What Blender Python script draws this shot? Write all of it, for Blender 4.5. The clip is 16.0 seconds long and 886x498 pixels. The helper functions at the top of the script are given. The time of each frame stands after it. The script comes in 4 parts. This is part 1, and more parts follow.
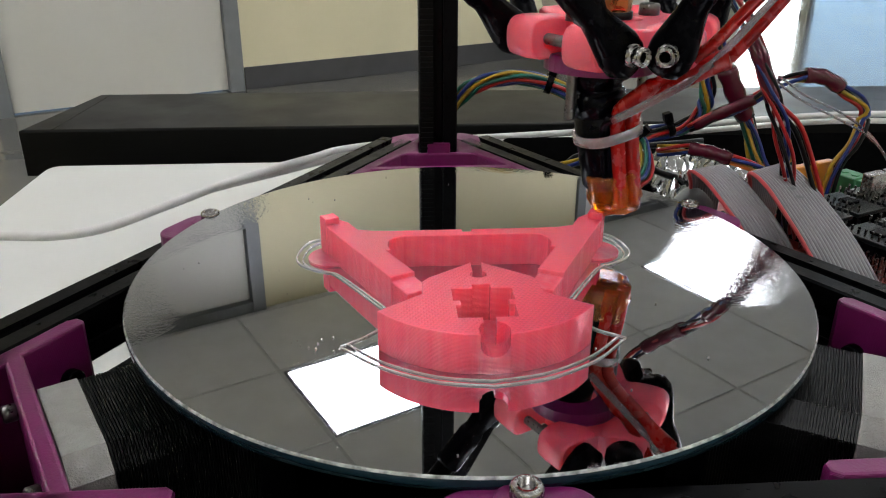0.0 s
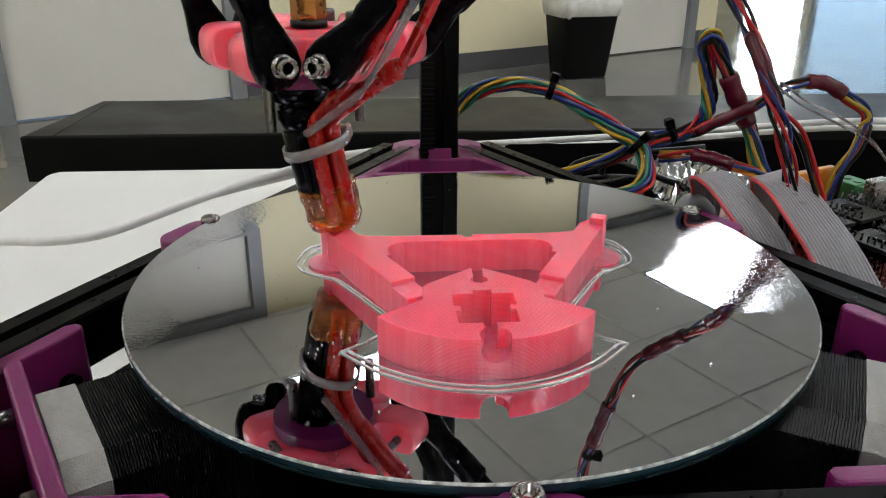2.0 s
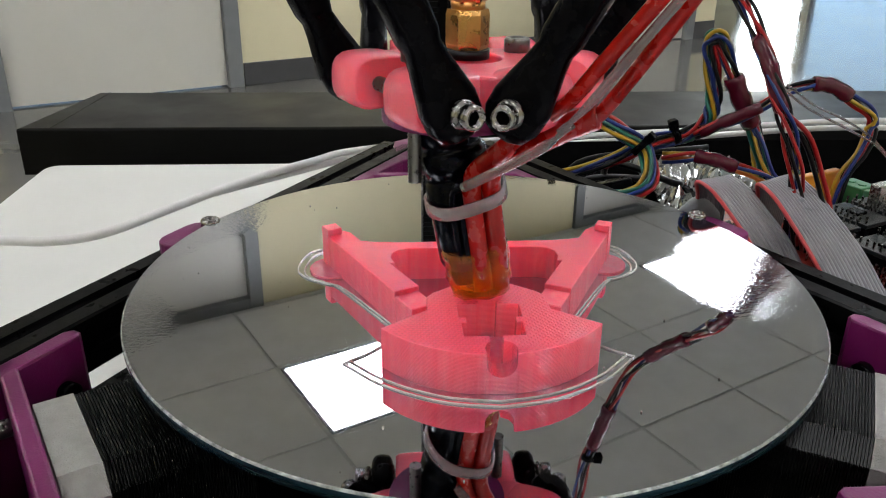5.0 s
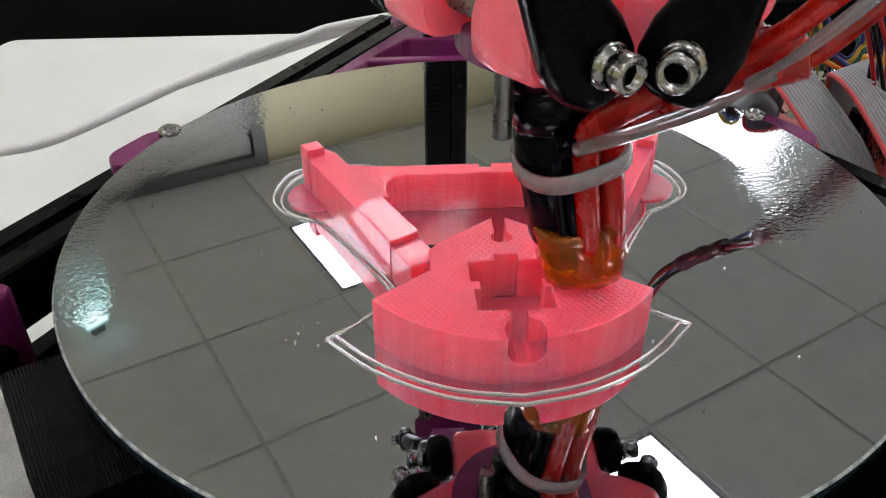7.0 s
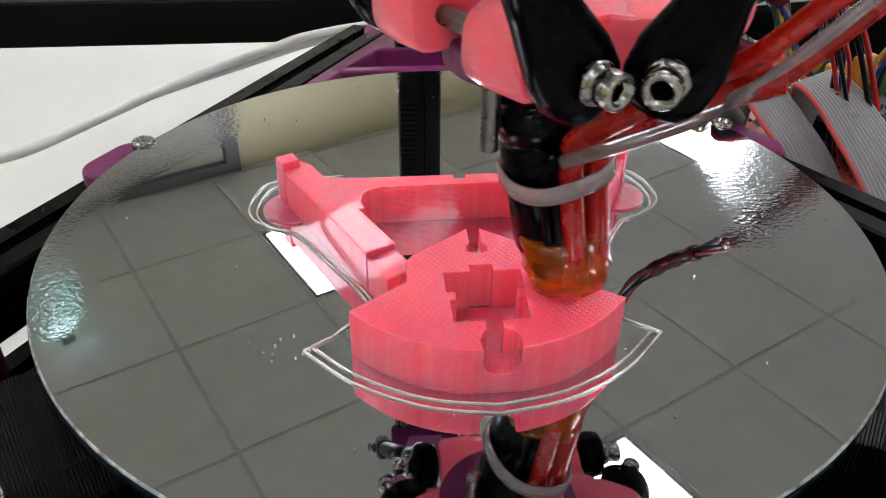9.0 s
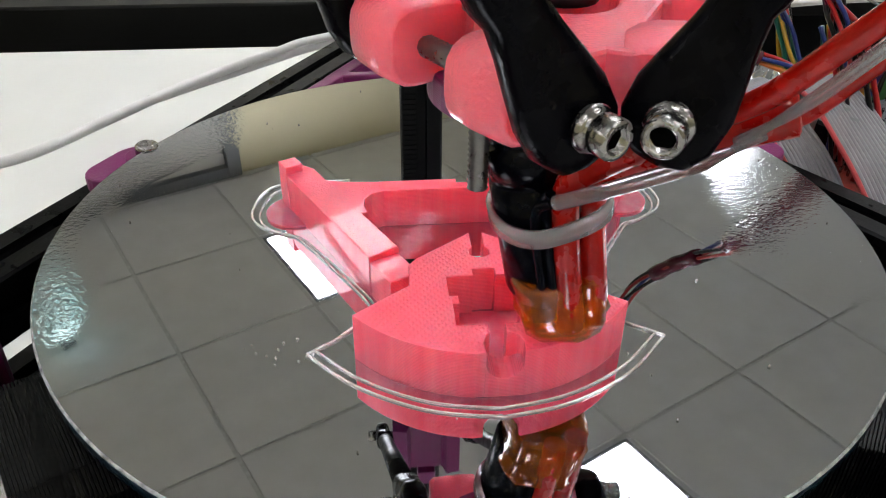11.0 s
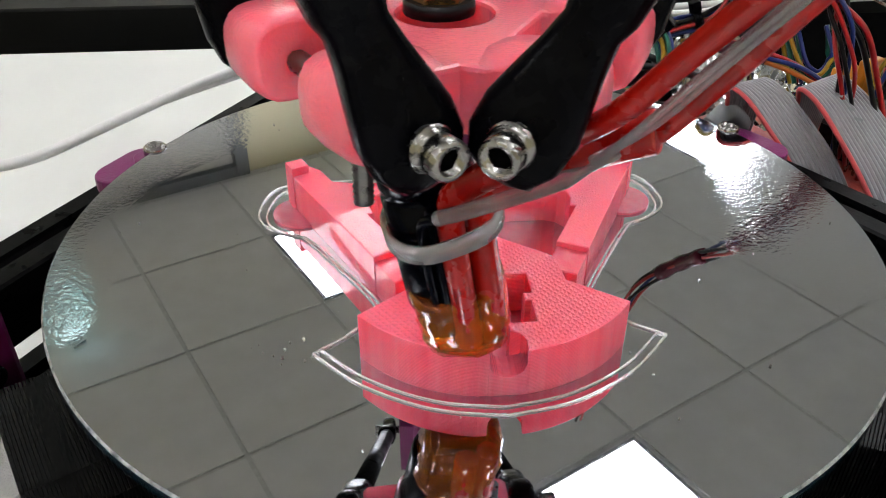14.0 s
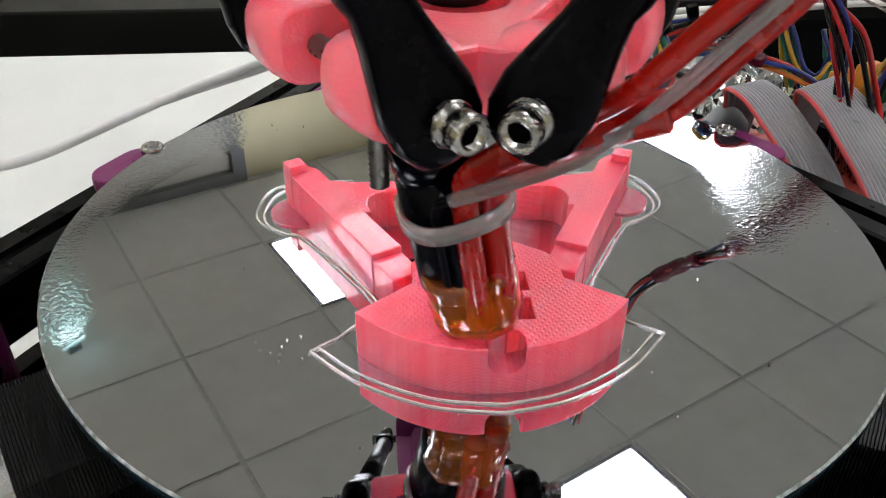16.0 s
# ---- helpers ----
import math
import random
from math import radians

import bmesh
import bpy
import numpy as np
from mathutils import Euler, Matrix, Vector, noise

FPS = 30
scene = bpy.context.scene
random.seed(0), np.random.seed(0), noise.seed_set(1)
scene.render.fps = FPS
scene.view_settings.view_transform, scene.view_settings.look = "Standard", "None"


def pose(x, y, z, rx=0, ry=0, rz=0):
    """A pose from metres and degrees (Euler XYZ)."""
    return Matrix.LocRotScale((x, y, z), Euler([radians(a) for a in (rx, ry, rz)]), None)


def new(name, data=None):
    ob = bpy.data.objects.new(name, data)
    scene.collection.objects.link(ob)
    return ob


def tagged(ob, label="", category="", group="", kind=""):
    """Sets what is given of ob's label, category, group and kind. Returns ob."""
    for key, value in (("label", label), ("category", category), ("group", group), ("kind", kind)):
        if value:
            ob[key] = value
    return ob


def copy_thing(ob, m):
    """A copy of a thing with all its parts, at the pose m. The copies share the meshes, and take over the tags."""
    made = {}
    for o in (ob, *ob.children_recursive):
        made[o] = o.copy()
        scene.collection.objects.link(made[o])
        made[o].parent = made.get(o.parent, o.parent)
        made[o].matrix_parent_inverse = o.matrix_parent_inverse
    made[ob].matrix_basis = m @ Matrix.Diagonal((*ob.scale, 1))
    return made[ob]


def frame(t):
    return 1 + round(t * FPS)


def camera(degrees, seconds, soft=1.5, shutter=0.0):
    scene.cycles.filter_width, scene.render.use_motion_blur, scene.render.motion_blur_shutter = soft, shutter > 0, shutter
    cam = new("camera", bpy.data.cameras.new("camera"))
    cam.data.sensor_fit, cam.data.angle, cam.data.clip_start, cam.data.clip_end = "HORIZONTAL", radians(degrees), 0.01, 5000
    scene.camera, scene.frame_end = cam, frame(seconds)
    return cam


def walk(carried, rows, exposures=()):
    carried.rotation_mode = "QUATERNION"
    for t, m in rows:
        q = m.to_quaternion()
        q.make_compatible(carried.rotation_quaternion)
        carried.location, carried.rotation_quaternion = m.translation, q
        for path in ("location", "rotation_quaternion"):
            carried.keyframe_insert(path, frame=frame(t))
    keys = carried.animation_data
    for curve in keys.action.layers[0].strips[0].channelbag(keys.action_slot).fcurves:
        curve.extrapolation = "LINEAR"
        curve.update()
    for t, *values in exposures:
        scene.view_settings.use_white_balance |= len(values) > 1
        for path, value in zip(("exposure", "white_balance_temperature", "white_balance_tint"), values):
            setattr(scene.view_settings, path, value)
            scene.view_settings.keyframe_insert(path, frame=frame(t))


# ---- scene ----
# camera
cam = camera(57.98, 16.0, soft=1.1, shutter=0.5)
walk(cam, [
    (0, pose(-0.0191, -0.1891, 0.0873, 66.56, -0.16, -3.76)),
    (0.5, pose(-0.0188, -0.1886, 0.0867, 66.71, -0.14, -3.61)),
    (1.0, pose(-0.0187, -0.1887, 0.0870, 66.81, -0.12, -3.67)),
    (1.5, pose(-0.0194, -0.1888, 0.0873, 66.82, -0.28, -3.86)),
    (2.0, pose(-0.0189, -0.1884, 0.0864, 67.09, -0.19, -3.64)),
    (2.5, pose(-0.0191, -0.1885, 0.0867, 67.05, -0.19, -3.51)),
    (3, pose(-0.0192, -0.1890, 0.0874, 67.00, -0.03, -3.73)),
    (5.5, pose(-0.0206, -0.1793, 0.0911, 65.71, -0.78, -3.69)),
    (6, pose(-0.0182, -0.1662, 0.0934, 60.39, 0.04, -3.64)),
    (6.5, pose(-0.0194, -0.1487, 0.0920, 56.61, -0.24, -3.32)),
    (7, pose(-0.0177, -0.1428, 0.0876, 55.84, 0.09, -3.55)),
    (7.5, pose(-0.0186, -0.1407, 0.0862, 55.87, -0.89, -4.83)),
    (8, pose(-0.0186, -0.1418, 0.0880, 55.85, -1.01, -5.67)),
    (8.5, pose(-0.0175, -0.1428, 0.0889, 55.99, -0.57, -5.38)),
    (9, pose(-0.0180, -0.1436, 0.0895, 56.21, -0.52, -5.36)),
    (11.5, pose(-0.0184, -0.1441, 0.0897, 56.52, -0.50, -5.27)),
    (12, pose(-0.0180, -0.1447, 0.0902, 56.50, -0.33, -5.02)),
    (12.5, pose(-0.0180, -0.1444, 0.0908, 56.30, -0.21, -5.05)),
    (13.0, pose(-0.0181, -0.1446, 0.0906, 56.38, -0.23, -5.06)),
    (13.5, pose(-0.0187, -0.1454, 0.0901, 56.83, -0.52, -5.12)),
    (14, pose(-0.0179, -0.1451, 0.0909, 56.39, -0.15, -4.89)),
    (14.5, pose(-0.0177, -0.1449, 0.0893, 56.76, -0.18, -4.76)),
    (15.0, pose(-0.0188, -0.1455, 0.0898, 56.75, -0.34, -5.02)),
    (15.5, pose(-0.0187, -0.1456, 0.0898, 56.76, -0.36, -5.06)),
    (16, pose(-0.0181, -0.1457, 0.0893, 56.91, -0.38, -4.98)),
], exposures=[(0.0, 0.29), (2.6, 0.43), (5.3, 0.41), (7.0, 0.46), (9.0, 0.57), (12.0, 0.65), (16.0, 0.64)])

# ------------------------------------------------------------- light
world = bpy.data.worlds.new("sky")
scene.world = world
world.use_nodes = True
_nt = world.node_tree
_sky = _nt.nodes.new("ShaderNodeTexSky")
_sky.sky_type = 'NISHITA'
_sky.sun_disc = False
_sky.sun_elevation = radians(40)
_sky.sun_rotation = radians(60)
_nt.nodes["Background"].inputs["Strength"].default_value = 0.12
_nt.links.new(_sky.outputs[0], _nt.nodes["Background"].inputs[0])

PANEL_GLOW = 14.0      # ceiling light panels
WINDOW_SKY = 9.0      # daylight behind the glazing

# ------------------------------------------------------------- materials


def mat(name, color, rough=0.5, metal=0.0, var=0.12, scale=60.0, bump=0.0, bscale=400.0,
        rvar=0.0, spec=0.5, trans=0.0, sss=0.0, coat=0.0, rand=0.0, ior=1.45, wave=None, bdist=0.0004, streak=False):
    """A procedural surface: colour with grain at two scales, roughness wear and fine relief."""
    m = bpy.data.materials.new(name)
    m.use_nodes = True
    nt = m.node_tree
    b = nt.nodes["Principled BSDF"]
    b.inputs["Base Color"].default_value = (*color, 1)
    b.inputs["Roughness"].default_value = rough
    b.inputs["Metallic"].default_value = metal
    b.inputs["Specular IOR Level"].default_value = spec
    b.inputs["IOR"].default_value = ior
    b.inputs["Transmission Weight"].default_value = trans
    b.inputs["Coat Weight"].default_value = coat
    if sss:
        b.inputs["Subsurface Weight"].default_value = sss
        b.inputs["Subsurface Radius"].default_value = (0.009, 0.0022, 0.0025)
        b.inputs["Subsurface Scale"].default_value = 1.0
    tc = nt.nodes.new("ShaderNodeTexCoord")
    n1 = nt.nodes.new("ShaderNodeTexNoise")
    n1.inputs["Scale"].default_value = scale
    n1.inputs["Detail"].default_value = 6
    n2 = nt.nodes.new("ShaderNodeTexNoise")
    n2.inputs["Scale"].default_value = bscale
    n2.inputs["Detail"].default_value = 3
    for n in (n1, n2):
        nt.links.new(tc.outputs["Object"], n.inputs["Vector"])
    if var or rand:
        hsv = nt.nodes.new("ShaderNodeHueSaturation")
        hsv.inputs["Color"].default_value = (*color, 1)
        mr = nt.nodes.new("ShaderNodeMapRange")
        mr.inputs["From Min"].default_value = 0.3
        mr.inputs["From Max"].default_value = 0.7
        mr.inputs["To Min"].default_value = 1 - var
        mr.inputs["To Max"].default_value = 1 + var
        nt.links.new(n1.outputs["Fac"], mr.inputs["Value"])
        if rand:
            oi = nt.nodes.new("ShaderNodeObjectInfo")
            ra = nt.nodes.new("ShaderNodeMapRange")
            ra.inputs["To Min"].default_value = 1 - rand
            ra.inputs["To Max"].default_value = 1 + rand
            nt.links.new(oi.outputs["Random"], ra.inputs["Value"])
            mu = nt.nodes.new("ShaderNodeMath")
            mu.operation = 'MULTIPLY'
            nt.links.new(mr.outputs[0], mu.inputs[0])
            nt.links.new(ra.outputs[0], mu.inputs[1])
            nt.links.new(mu.outputs[0], hsv.inputs["Value"])
        else:
            nt.links.new(mr.outputs[0], hsv.inputs["Value"])
        nt.links.new(hsv.outputs[0], b.inputs["Base Color"])
    if streak:
        # upright pale bands where the inner ribs touch the shell
        st = nt.nodes.new("ShaderNodeTexNoise")
        st.inputs["Scale"].default_value = 1.0
        st.inputs["Detail"].default_value = 3
        sm = nt.nodes.new("ShaderNodeMapping")
        sm.inputs["Scale"].default_value = (520, 380, 24)
        nt.links.new(tc.outputs["Object"], sm.inputs["Vector"])
        nt.links.new(sm.outputs[0], st.inputs["Vector"])
        hs = nt.nodes.new("ShaderNodeHueSaturation")
        hs.inputs["Color"].default_value = (*color, 1)
        for socket, lo, hi in (("Saturation", 1.0, 0.955), ("Value", 0.99, 1.0)):
            sr = nt.nodes.new("ShaderNodeMapRange")
            sr.inputs["From Min"].default_value = 0.42
            sr.inputs["From Max"].default_value = 0.68
            sr.inputs["To Min"].default_value = lo
            sr.inputs["To Max"].default_value = hi
            nt.links.new(st.outputs["Fac"], sr.inputs["Value"])
            nt.links.new(sr.outputs[0], hs.inputs[socket])
        nt.links.new(hs.outputs[0], b.inputs["Base Color"])
    if rvar:
        rr = nt.nodes.new("ShaderNodeMapRange")
        rr.inputs["From Min"].default_value = 0.35
        rr.inputs["From Max"].default_value = 0.65
        rr.inputs["To Min"].default_value = max(0, rough - rvar)
        rr.inputs["To Max"].default_value = rough + rvar
        nt.links.new(n1.outputs["Fac"], rr.inputs["Value"])
        nt.links.new(rr.outputs[0], b.inputs["Roughness"])
    if bump:
        bp = nt.nodes.new("ShaderNodeBump")
        bp.inputs["Strength"].default_value = bump
        bp.inputs["Distance"].default_value = bdist
        height = n2.outputs["Fac"]
        if wave:
            w = nt.nodes.new("ShaderNodeTexWave")
            w.bands_direction = wave[0]
            w.inputs["Scale"].default_value = wave[1]
            w.inputs["Distortion"].default_value = wave[2]
            w.inputs["Detail"].default_value = 1
            w.inputs["Detail Scale"].default_value = 0.4
            nt.links.new(tc.outputs["Object"], w.inputs["Vector"])
            ad = nt.nodes.new("ShaderNodeMath")
            ad.operation = 'MULTIPLY_ADD'
            ad.inputs[1].default_value = wave[3]
            nt.links.new(w.outputs["Fac"], ad.inputs[0])
            nt.links.new(n2.outputs["Fac"], ad.inputs[2])
            height = ad.outputs[0]
            if len(wave) > 4:
                # crossed strands at plus and minus 45 degrees
                for k, wn in enumerate((w, nt.nodes.new("ShaderNodeTexWave"))):
                    wn.bands_direction = 'X'
                    wn.inputs["Scale"].default_value = wave[1]
                    wn.inputs["Distortion"].default_value = wave[2]
                    mp = nt.nodes.new("ShaderNodeMapping")
                    mp.inputs["Rotation"].default_value = (0, 0, radians(35 + 110 * k))
                    nt.links.new(tc.outputs["Object"], mp.inputs["Vector"])
                    nt.links.new(mp.outputs[0], wn.inputs["Vector"])
                mx = nt.nodes.new("ShaderNodeMath")
                mx.operation = 'MAXIMUM'
                nt.links.new(w.outputs["Fac"], mx.inputs[0])
                nt.links.new(wn.outputs["Fac"], mx.inputs[1])
                nt.links.new(mx.outputs[0], ad.inputs[0])
        nt.links.new(height, bp.inputs["Height"])
        nt.links.new(bp.outputs[0], b.inputs["Normal"])
    return m


def glow(name, color, strength):
    m = bpy.data.materials.new(name)
    m.use_nodes = True
    b = m.node_tree.nodes["Principled BSDF"]
    b.inputs["Base Color"].default_value = (0.8, 0.8, 0.8, 1)
    b.inputs["Emission Color"].default_value = (*color, 1)
    b.inputs["Emission Strength"].default_value = strength
    return m


def mirror_material():
    """Silvered glass with a thin dried film of glue toward parts of the rim."""
    m = bpy.data.materials.new("mirror_glass")
    m.use_nodes = True
    nt = m.node_tree
    b = nt.nodes["Principled BSDF"]
    b.inputs["Base Color"].default_value = (0.594, 0.604, 0.652, 1)
    b.inputs["Metallic"].default_value = 1.0
    tc = nt.nodes.new("ShaderNodeTexCoord")
    ln = nt.nodes.new("ShaderNodeVectorMath")
    ln.operation = 'LENGTH'
    nt.links.new(tc.outputs["Object"], ln.inputs[0])
    big = nt.nodes.new("ShaderNodeTexNoise")
    big.inputs["Scale"].default_value = 22
    big.inputs["Detail"].default_value = 3
    nt.links.new(tc.outputs["Object"], big.inputs["Vector"])
    ed = nt.nodes.new("ShaderNodeMapRange")
    ed.inputs["From Min"].default_value = 0.060
    ed.inputs["From Max"].default_value = 0.086
    nt.links.new(ln.outputs["Value"], ed.inputs["Value"])
    pr = nt.nodes.new("ShaderNodeMath")
    pr.operation = 'MULTIPLY'
    sep = nt.nodes.new("ShaderNodeSeparateXYZ")
    nt.links.new(tc.outputs["Object"], sep.inputs[0])
    back = nt.nodes.new("ShaderNodeMapRange")
    back.inputs["From Min"].default_value = -0.06
    back.inputs["From Max"].default_value = 0.0
    back.inputs["To Min"].default_value = 0.25
    nt.links.new(sep.outputs["Y"], back.inputs["Value"])
    wide = nt.nodes.new("ShaderNodeMath")
    wide.operation = 'MULTIPLY'
    nt.links.new(ed.outputs[0], wide.inputs[0])
    nt.links.new(back.outputs[0], wide.inputs[1])
    nt.links.new(wide.outputs[0], pr.inputs[0])
    nt.links.new(big.outputs["Fac"], pr.inputs[1])
    spots = None
    for px, py, rad, amt in ((0.072, -0.002, 0.037, .95), (-0.080, -0.022, 0.024, .5), (-0.06, 0.055, 0.034, .4)):
        ds = nt.nodes.new("ShaderNodeVectorMath")
        ds.operation = 'DISTANCE'
        ds.inputs[1].default_value = (px, py, 0)
        nt.links.new(tc.outputs["Object"], ds.inputs[0])
        sm = nt.nodes.new("ShaderNodeMapRange")
        sm.inputs["From Min"].default_value = rad
        sm.inputs["From Max"].default_value = rad * .3
        sm.inputs["To Max"].default_value = amt
        nt.links.new(ds.outputs["Value"], sm.inputs["Value"])
        mu = nt.nodes.new("ShaderNodeMath")
        mu.operation = 'MULTIPLY_ADD'
        nt.links.new(sm.outputs[0], mu.inputs[0])
        nt.links.new(big.outputs["Fac"], mu.inputs[1])
        nt.links.new((spots or pr).outputs[0], mu.inputs[2])
        spots = mu
    pr = spots
    ro = nt.nodes.new("ShaderNodeMapRange")
    ro.inputs["From Min"].default_value = 0.22
    ro.inputs["From Max"].default_value = 0.6
    ro.inputs["To Min"].default_value = 0.018
    ro.inputs["To Max"].default_value = 0.09
    nt.links.new(pr.outputs[0], ro.inputs["Value"])
    nt.links.new(ro.outputs[0], b.inputs["Roughness"])
    fine = nt.nodes.new("ShaderNodeTexNoise")
    fine.inputs["Scale"].default_value = 1000
    fine.inputs["Detail"].default_value = 2
    mp = nt.nodes.new("ShaderNodeMapping")
    mp.inputs["Scale"].default_value = (0.75, 1.0, 1.0)
    nt.links.new(tc.outputs["Object"], mp.inputs["Vector"])
    nt.links.new(mp.outputs[0], fine.inputs["Vector"])
    am = nt.nodes.new("ShaderNodeMath")
    am.operation = 'MULTIPLY'
    cut = nt.nodes.new("ShaderNodeMapRange")
    cut.inputs["From Min"].default_value = 0.29
    cut.inputs["From Max"].default_value = 0.6
    nt.links.new(pr.outputs[0], cut.inputs["Value"])
    nt.links.new(fine.outputs["Fac"], am.inputs[0])
    nt.links.new(cut.outputs[0], am.inputs[1])
    bp = nt.nodes.new("ShaderNodeBump")
    bp.inputs["Strength"].default_value = 0.55
    bp.inputs["Distance"].default_value = 0.00014
    nt.links.new(am.outputs[0], bp.inputs["Height"])
    nt.links.new(bp.outputs[0], b.inputs["Normal"])
    return m


PINK = mat("pink_plastic", (0.99, 0.092, 0.158), 0.24, var=0.0, bump=0.85, bscale=2000, sss=0.85, spec=0.65, coat=0.2,
           wave=('Z', 1050.0, 0.4, 0.6), bdist=0.00013, streak=True)
PINK_TOP = mat("pink_infill", (0.99, 0.092, 0.158), 0.24, var=0.0, bump=0.7, bscale=2300, sss=0.85, spec=0.7, coat=0.25,
               wave=('X', 330.0, 0.5, 0.7, True), bdist=0.0002)
PINK_SKIN = mat("pink_skin", (0.99, 0.092, 0.158), 0.24, var=0.0, bump=0.9, bscale=2300, sss=0.85, spec=0.7, coat=0.25, bdist=0.0002)
PINK_HEAD = mat("pink_head", (1.0, 0.150, 0.205), 0.26, var=0.04, scale=120, bump=0.7, bscale=1800, sss=0.85, spec=0.6, coat=0.15, bdist=0.0002)
PURPLE = mat("purple_plastic", (0.145, 0.005, 0.083), 0.38, var=0.10, scale=160, bump=0.4, bscale=1500,
             wave=('Z', 1050.0, 0.5, 0.6), rvar=0.08, bdist=0.0002)
BLACK_ALU = mat("black_anodised", (0.0022, 0.0022, 0.0026), 0.34, metal=0.0, spec=0.07, var=0.2, scale=200, bump=0.08, bscale=2500, rvar=0.08)
BLACK_PLASTIC = mat("black_plastic", (0.0012, 0.0012, 0.002), 0.24, spec=0.06, var=0.2, scale=150, bump=0.15, bscale=1600, rvar=0.1)
BELT = mat("belt_rubber", (0.003, 0.003, 0.003), 0.5, spec=0.1, var=0.2, scale=300)
PEEK = mat("black_hotend", (0.0010, 0.0014, 0.0035), 0.22, spec=0.09, var=0.2, scale=300, bump=0.03, rvar=0.05)
STEEL = mat("steel", (0.27, 0.26, 0.25), 0.24, metal=1.0, var=0.1, scale=900, rvar=0.08)
DARK_STEEL = mat("dark_steel", (0.17, 0.165, 0.16), 0.34, metal=1.0, var=0.15, scale=900, rvar=0.08)
BRASS = mat("brass", (0.55, 0.30, 0.10), 0.3, metal=1.0, var=0.12, scale=400, bump=0.1, rvar=0.1)
RED_SLEEVE = mat("red_silicone", (0.31, 0.0045, 0.002), 0.26, var=0.15, scale=200, bump=0.1, rvar=0.1)
CLEAR_SLEEVE = mat("white_sleeve", (0.42, 0.39, 0.41), 0.18, trans=0.75, var=0.08, scale=300, bump=0.1, sss=0.2)
TIE = mat("clear_nylon", (0.52, 0.46, 0.48), 0.22, trans=0.7, var=0.06, scale=500, sss=0.2)
KAPTON = mat("amber_tape", (0.80, 0.17, 0.001), 0.05, var=0.35, scale=260, bump=1.0, bscale=240, coat=0.8, trans=0.8, ior=1.16, bdist=0.0008)
KAPTON_CORE = mat("heater_block", (0.012, 0.006, 0.004), 0.3, metal=0.3, var=0.3, scale=300, bump=0.3)
ALU = mat("cast_aluminium", (0.27, 0.262, 0.25), 0.55, metal=0.35, var=0.10, scale=350, bump=0.5, bscale=2600)
MATT_BLACK = mat("matt_black", (0.0016, 0.0016, 0.0016), 0.8, var=0.2, scale=60, spec=0.0)
LAMINATION = mat("black_lamination", (0.002, 0.002, 0.002), 0.32, spec=0.14, var=0.25, scale=200, bump=0.2)
SKIRT = mat("clear_bead", (0.95, 0.92, 0.92), 0.10, var=0.03, trans=0.72, bump=0.5, bscale=900, ior=1.42)
TABLE = mat("white_laminate", (0.575, 0.57, 0.555), 0.38, var=0.04, scale=30, bump=0.05, bscale=900, rvar=0.06)
CABINET = mat("black_laminate", (0.0035, 0.0035, 0.0033), 0.36, spec=0.13, var=0.15, scale=20, bump=0.08, bscale=1200, rvar=0.06)
WHITE_CABLE = mat("white_cable", (0.57, 0.56, 0.555), 0.42, var=0.05, scale=200)
WALL = mat("cream_paint", (0.72, 0.66, 0.46), 0.75, var=0.03, scale=3, bump=0.15, bscale=180)
DOOR = mat("white_door", (0.60, 0.585, 0.545), 0.5, var=0.03, scale=3, bump=0.05)
GREY_METAL = mat("grey_frame", (0.19, 0.20, 0.212), 0.45, var=0.06, scale=12)
BASEBOARD = mat("dark_baseboard", (0.07, 0.07, 0.075), 0.5, var=0.1, scale=8)
FLOOR = mat("polished_concrete", (0.108, 0.106, 0.099), 0.12, var=0.18, scale=1.6, bump=0.05, bscale=40, rvar=0.07)
CEIL = mat("ceiling_tile", (0.82, 0.82, 0.82), 0.85, var=0.05, scale=8, bump=0.4, bscale=160)
TBAR = mat("ceiling_bar", (0.68, 0.68, 0.68), 0.6)
PANEL = glow("light_panel", (0.96, 0.98, 1.0), PANEL_GLOW)
SKYGLOW = glow("daylight", (0.90, 0.96, 1.0), WINDOW_SKY)
# Tint of an added hall pane that gives the floor its bluish glare.
FLOOR_GLARE_PANE = mat("floor_glare_pane", (0.062, 0.092, 0.125), 0.0, trans=1.0, var=0)
GLASS = mat("window_glass", (0.9, 0.95, 0.95), 0.0, trans=1.0, var=0)
BIN = mat("black_bin", (0.004, 0.004, 0.004), 0.4, spec=0.2, var=0.2, scale=10)
LINER = mat("bin_liner", (0.55, 0.55, 0.52), 0.3, var=0.15, scale=20, bump=0.5, bscale=30)
RIBBON = mat("grey_ribbon", (0.235, 0.225, 0.25), 0.45, var=0.06, scale=200)
RIBBON_RED = mat("ribbon_edge", (0.5, 0.06, 0.07), 0.45, var=0.06)
W_RED = mat("wire_red", (0.30, 0.005, 0.007), 0.3, var=0.1)
W_BLACK = mat("wire_black", (0.003, 0.003, 0.004), 0.32, var=0.1, spec=0.25)
W_YELLOW = mat("wire_yellow", (0.36, 0.22, 0.012), 0.38, var=0.1)
W_GREEN = mat("wire_green", (0.004, 0.095, 0.065), 0.3, var=0.1)
W_BLUE = mat("wire_blue", (0.004, 0.018, 0.13), 0.3, var=0.1)
W_ORANGE = mat("wire_orange", (0.45, 0.11, 0.012), 0.38, var=0.1)
SHRINK = mat("maroon_shrink", (0.070, 0.003, 0.014), 0.2, var=0.15, scale=200, bump=0.4, bscale=500)
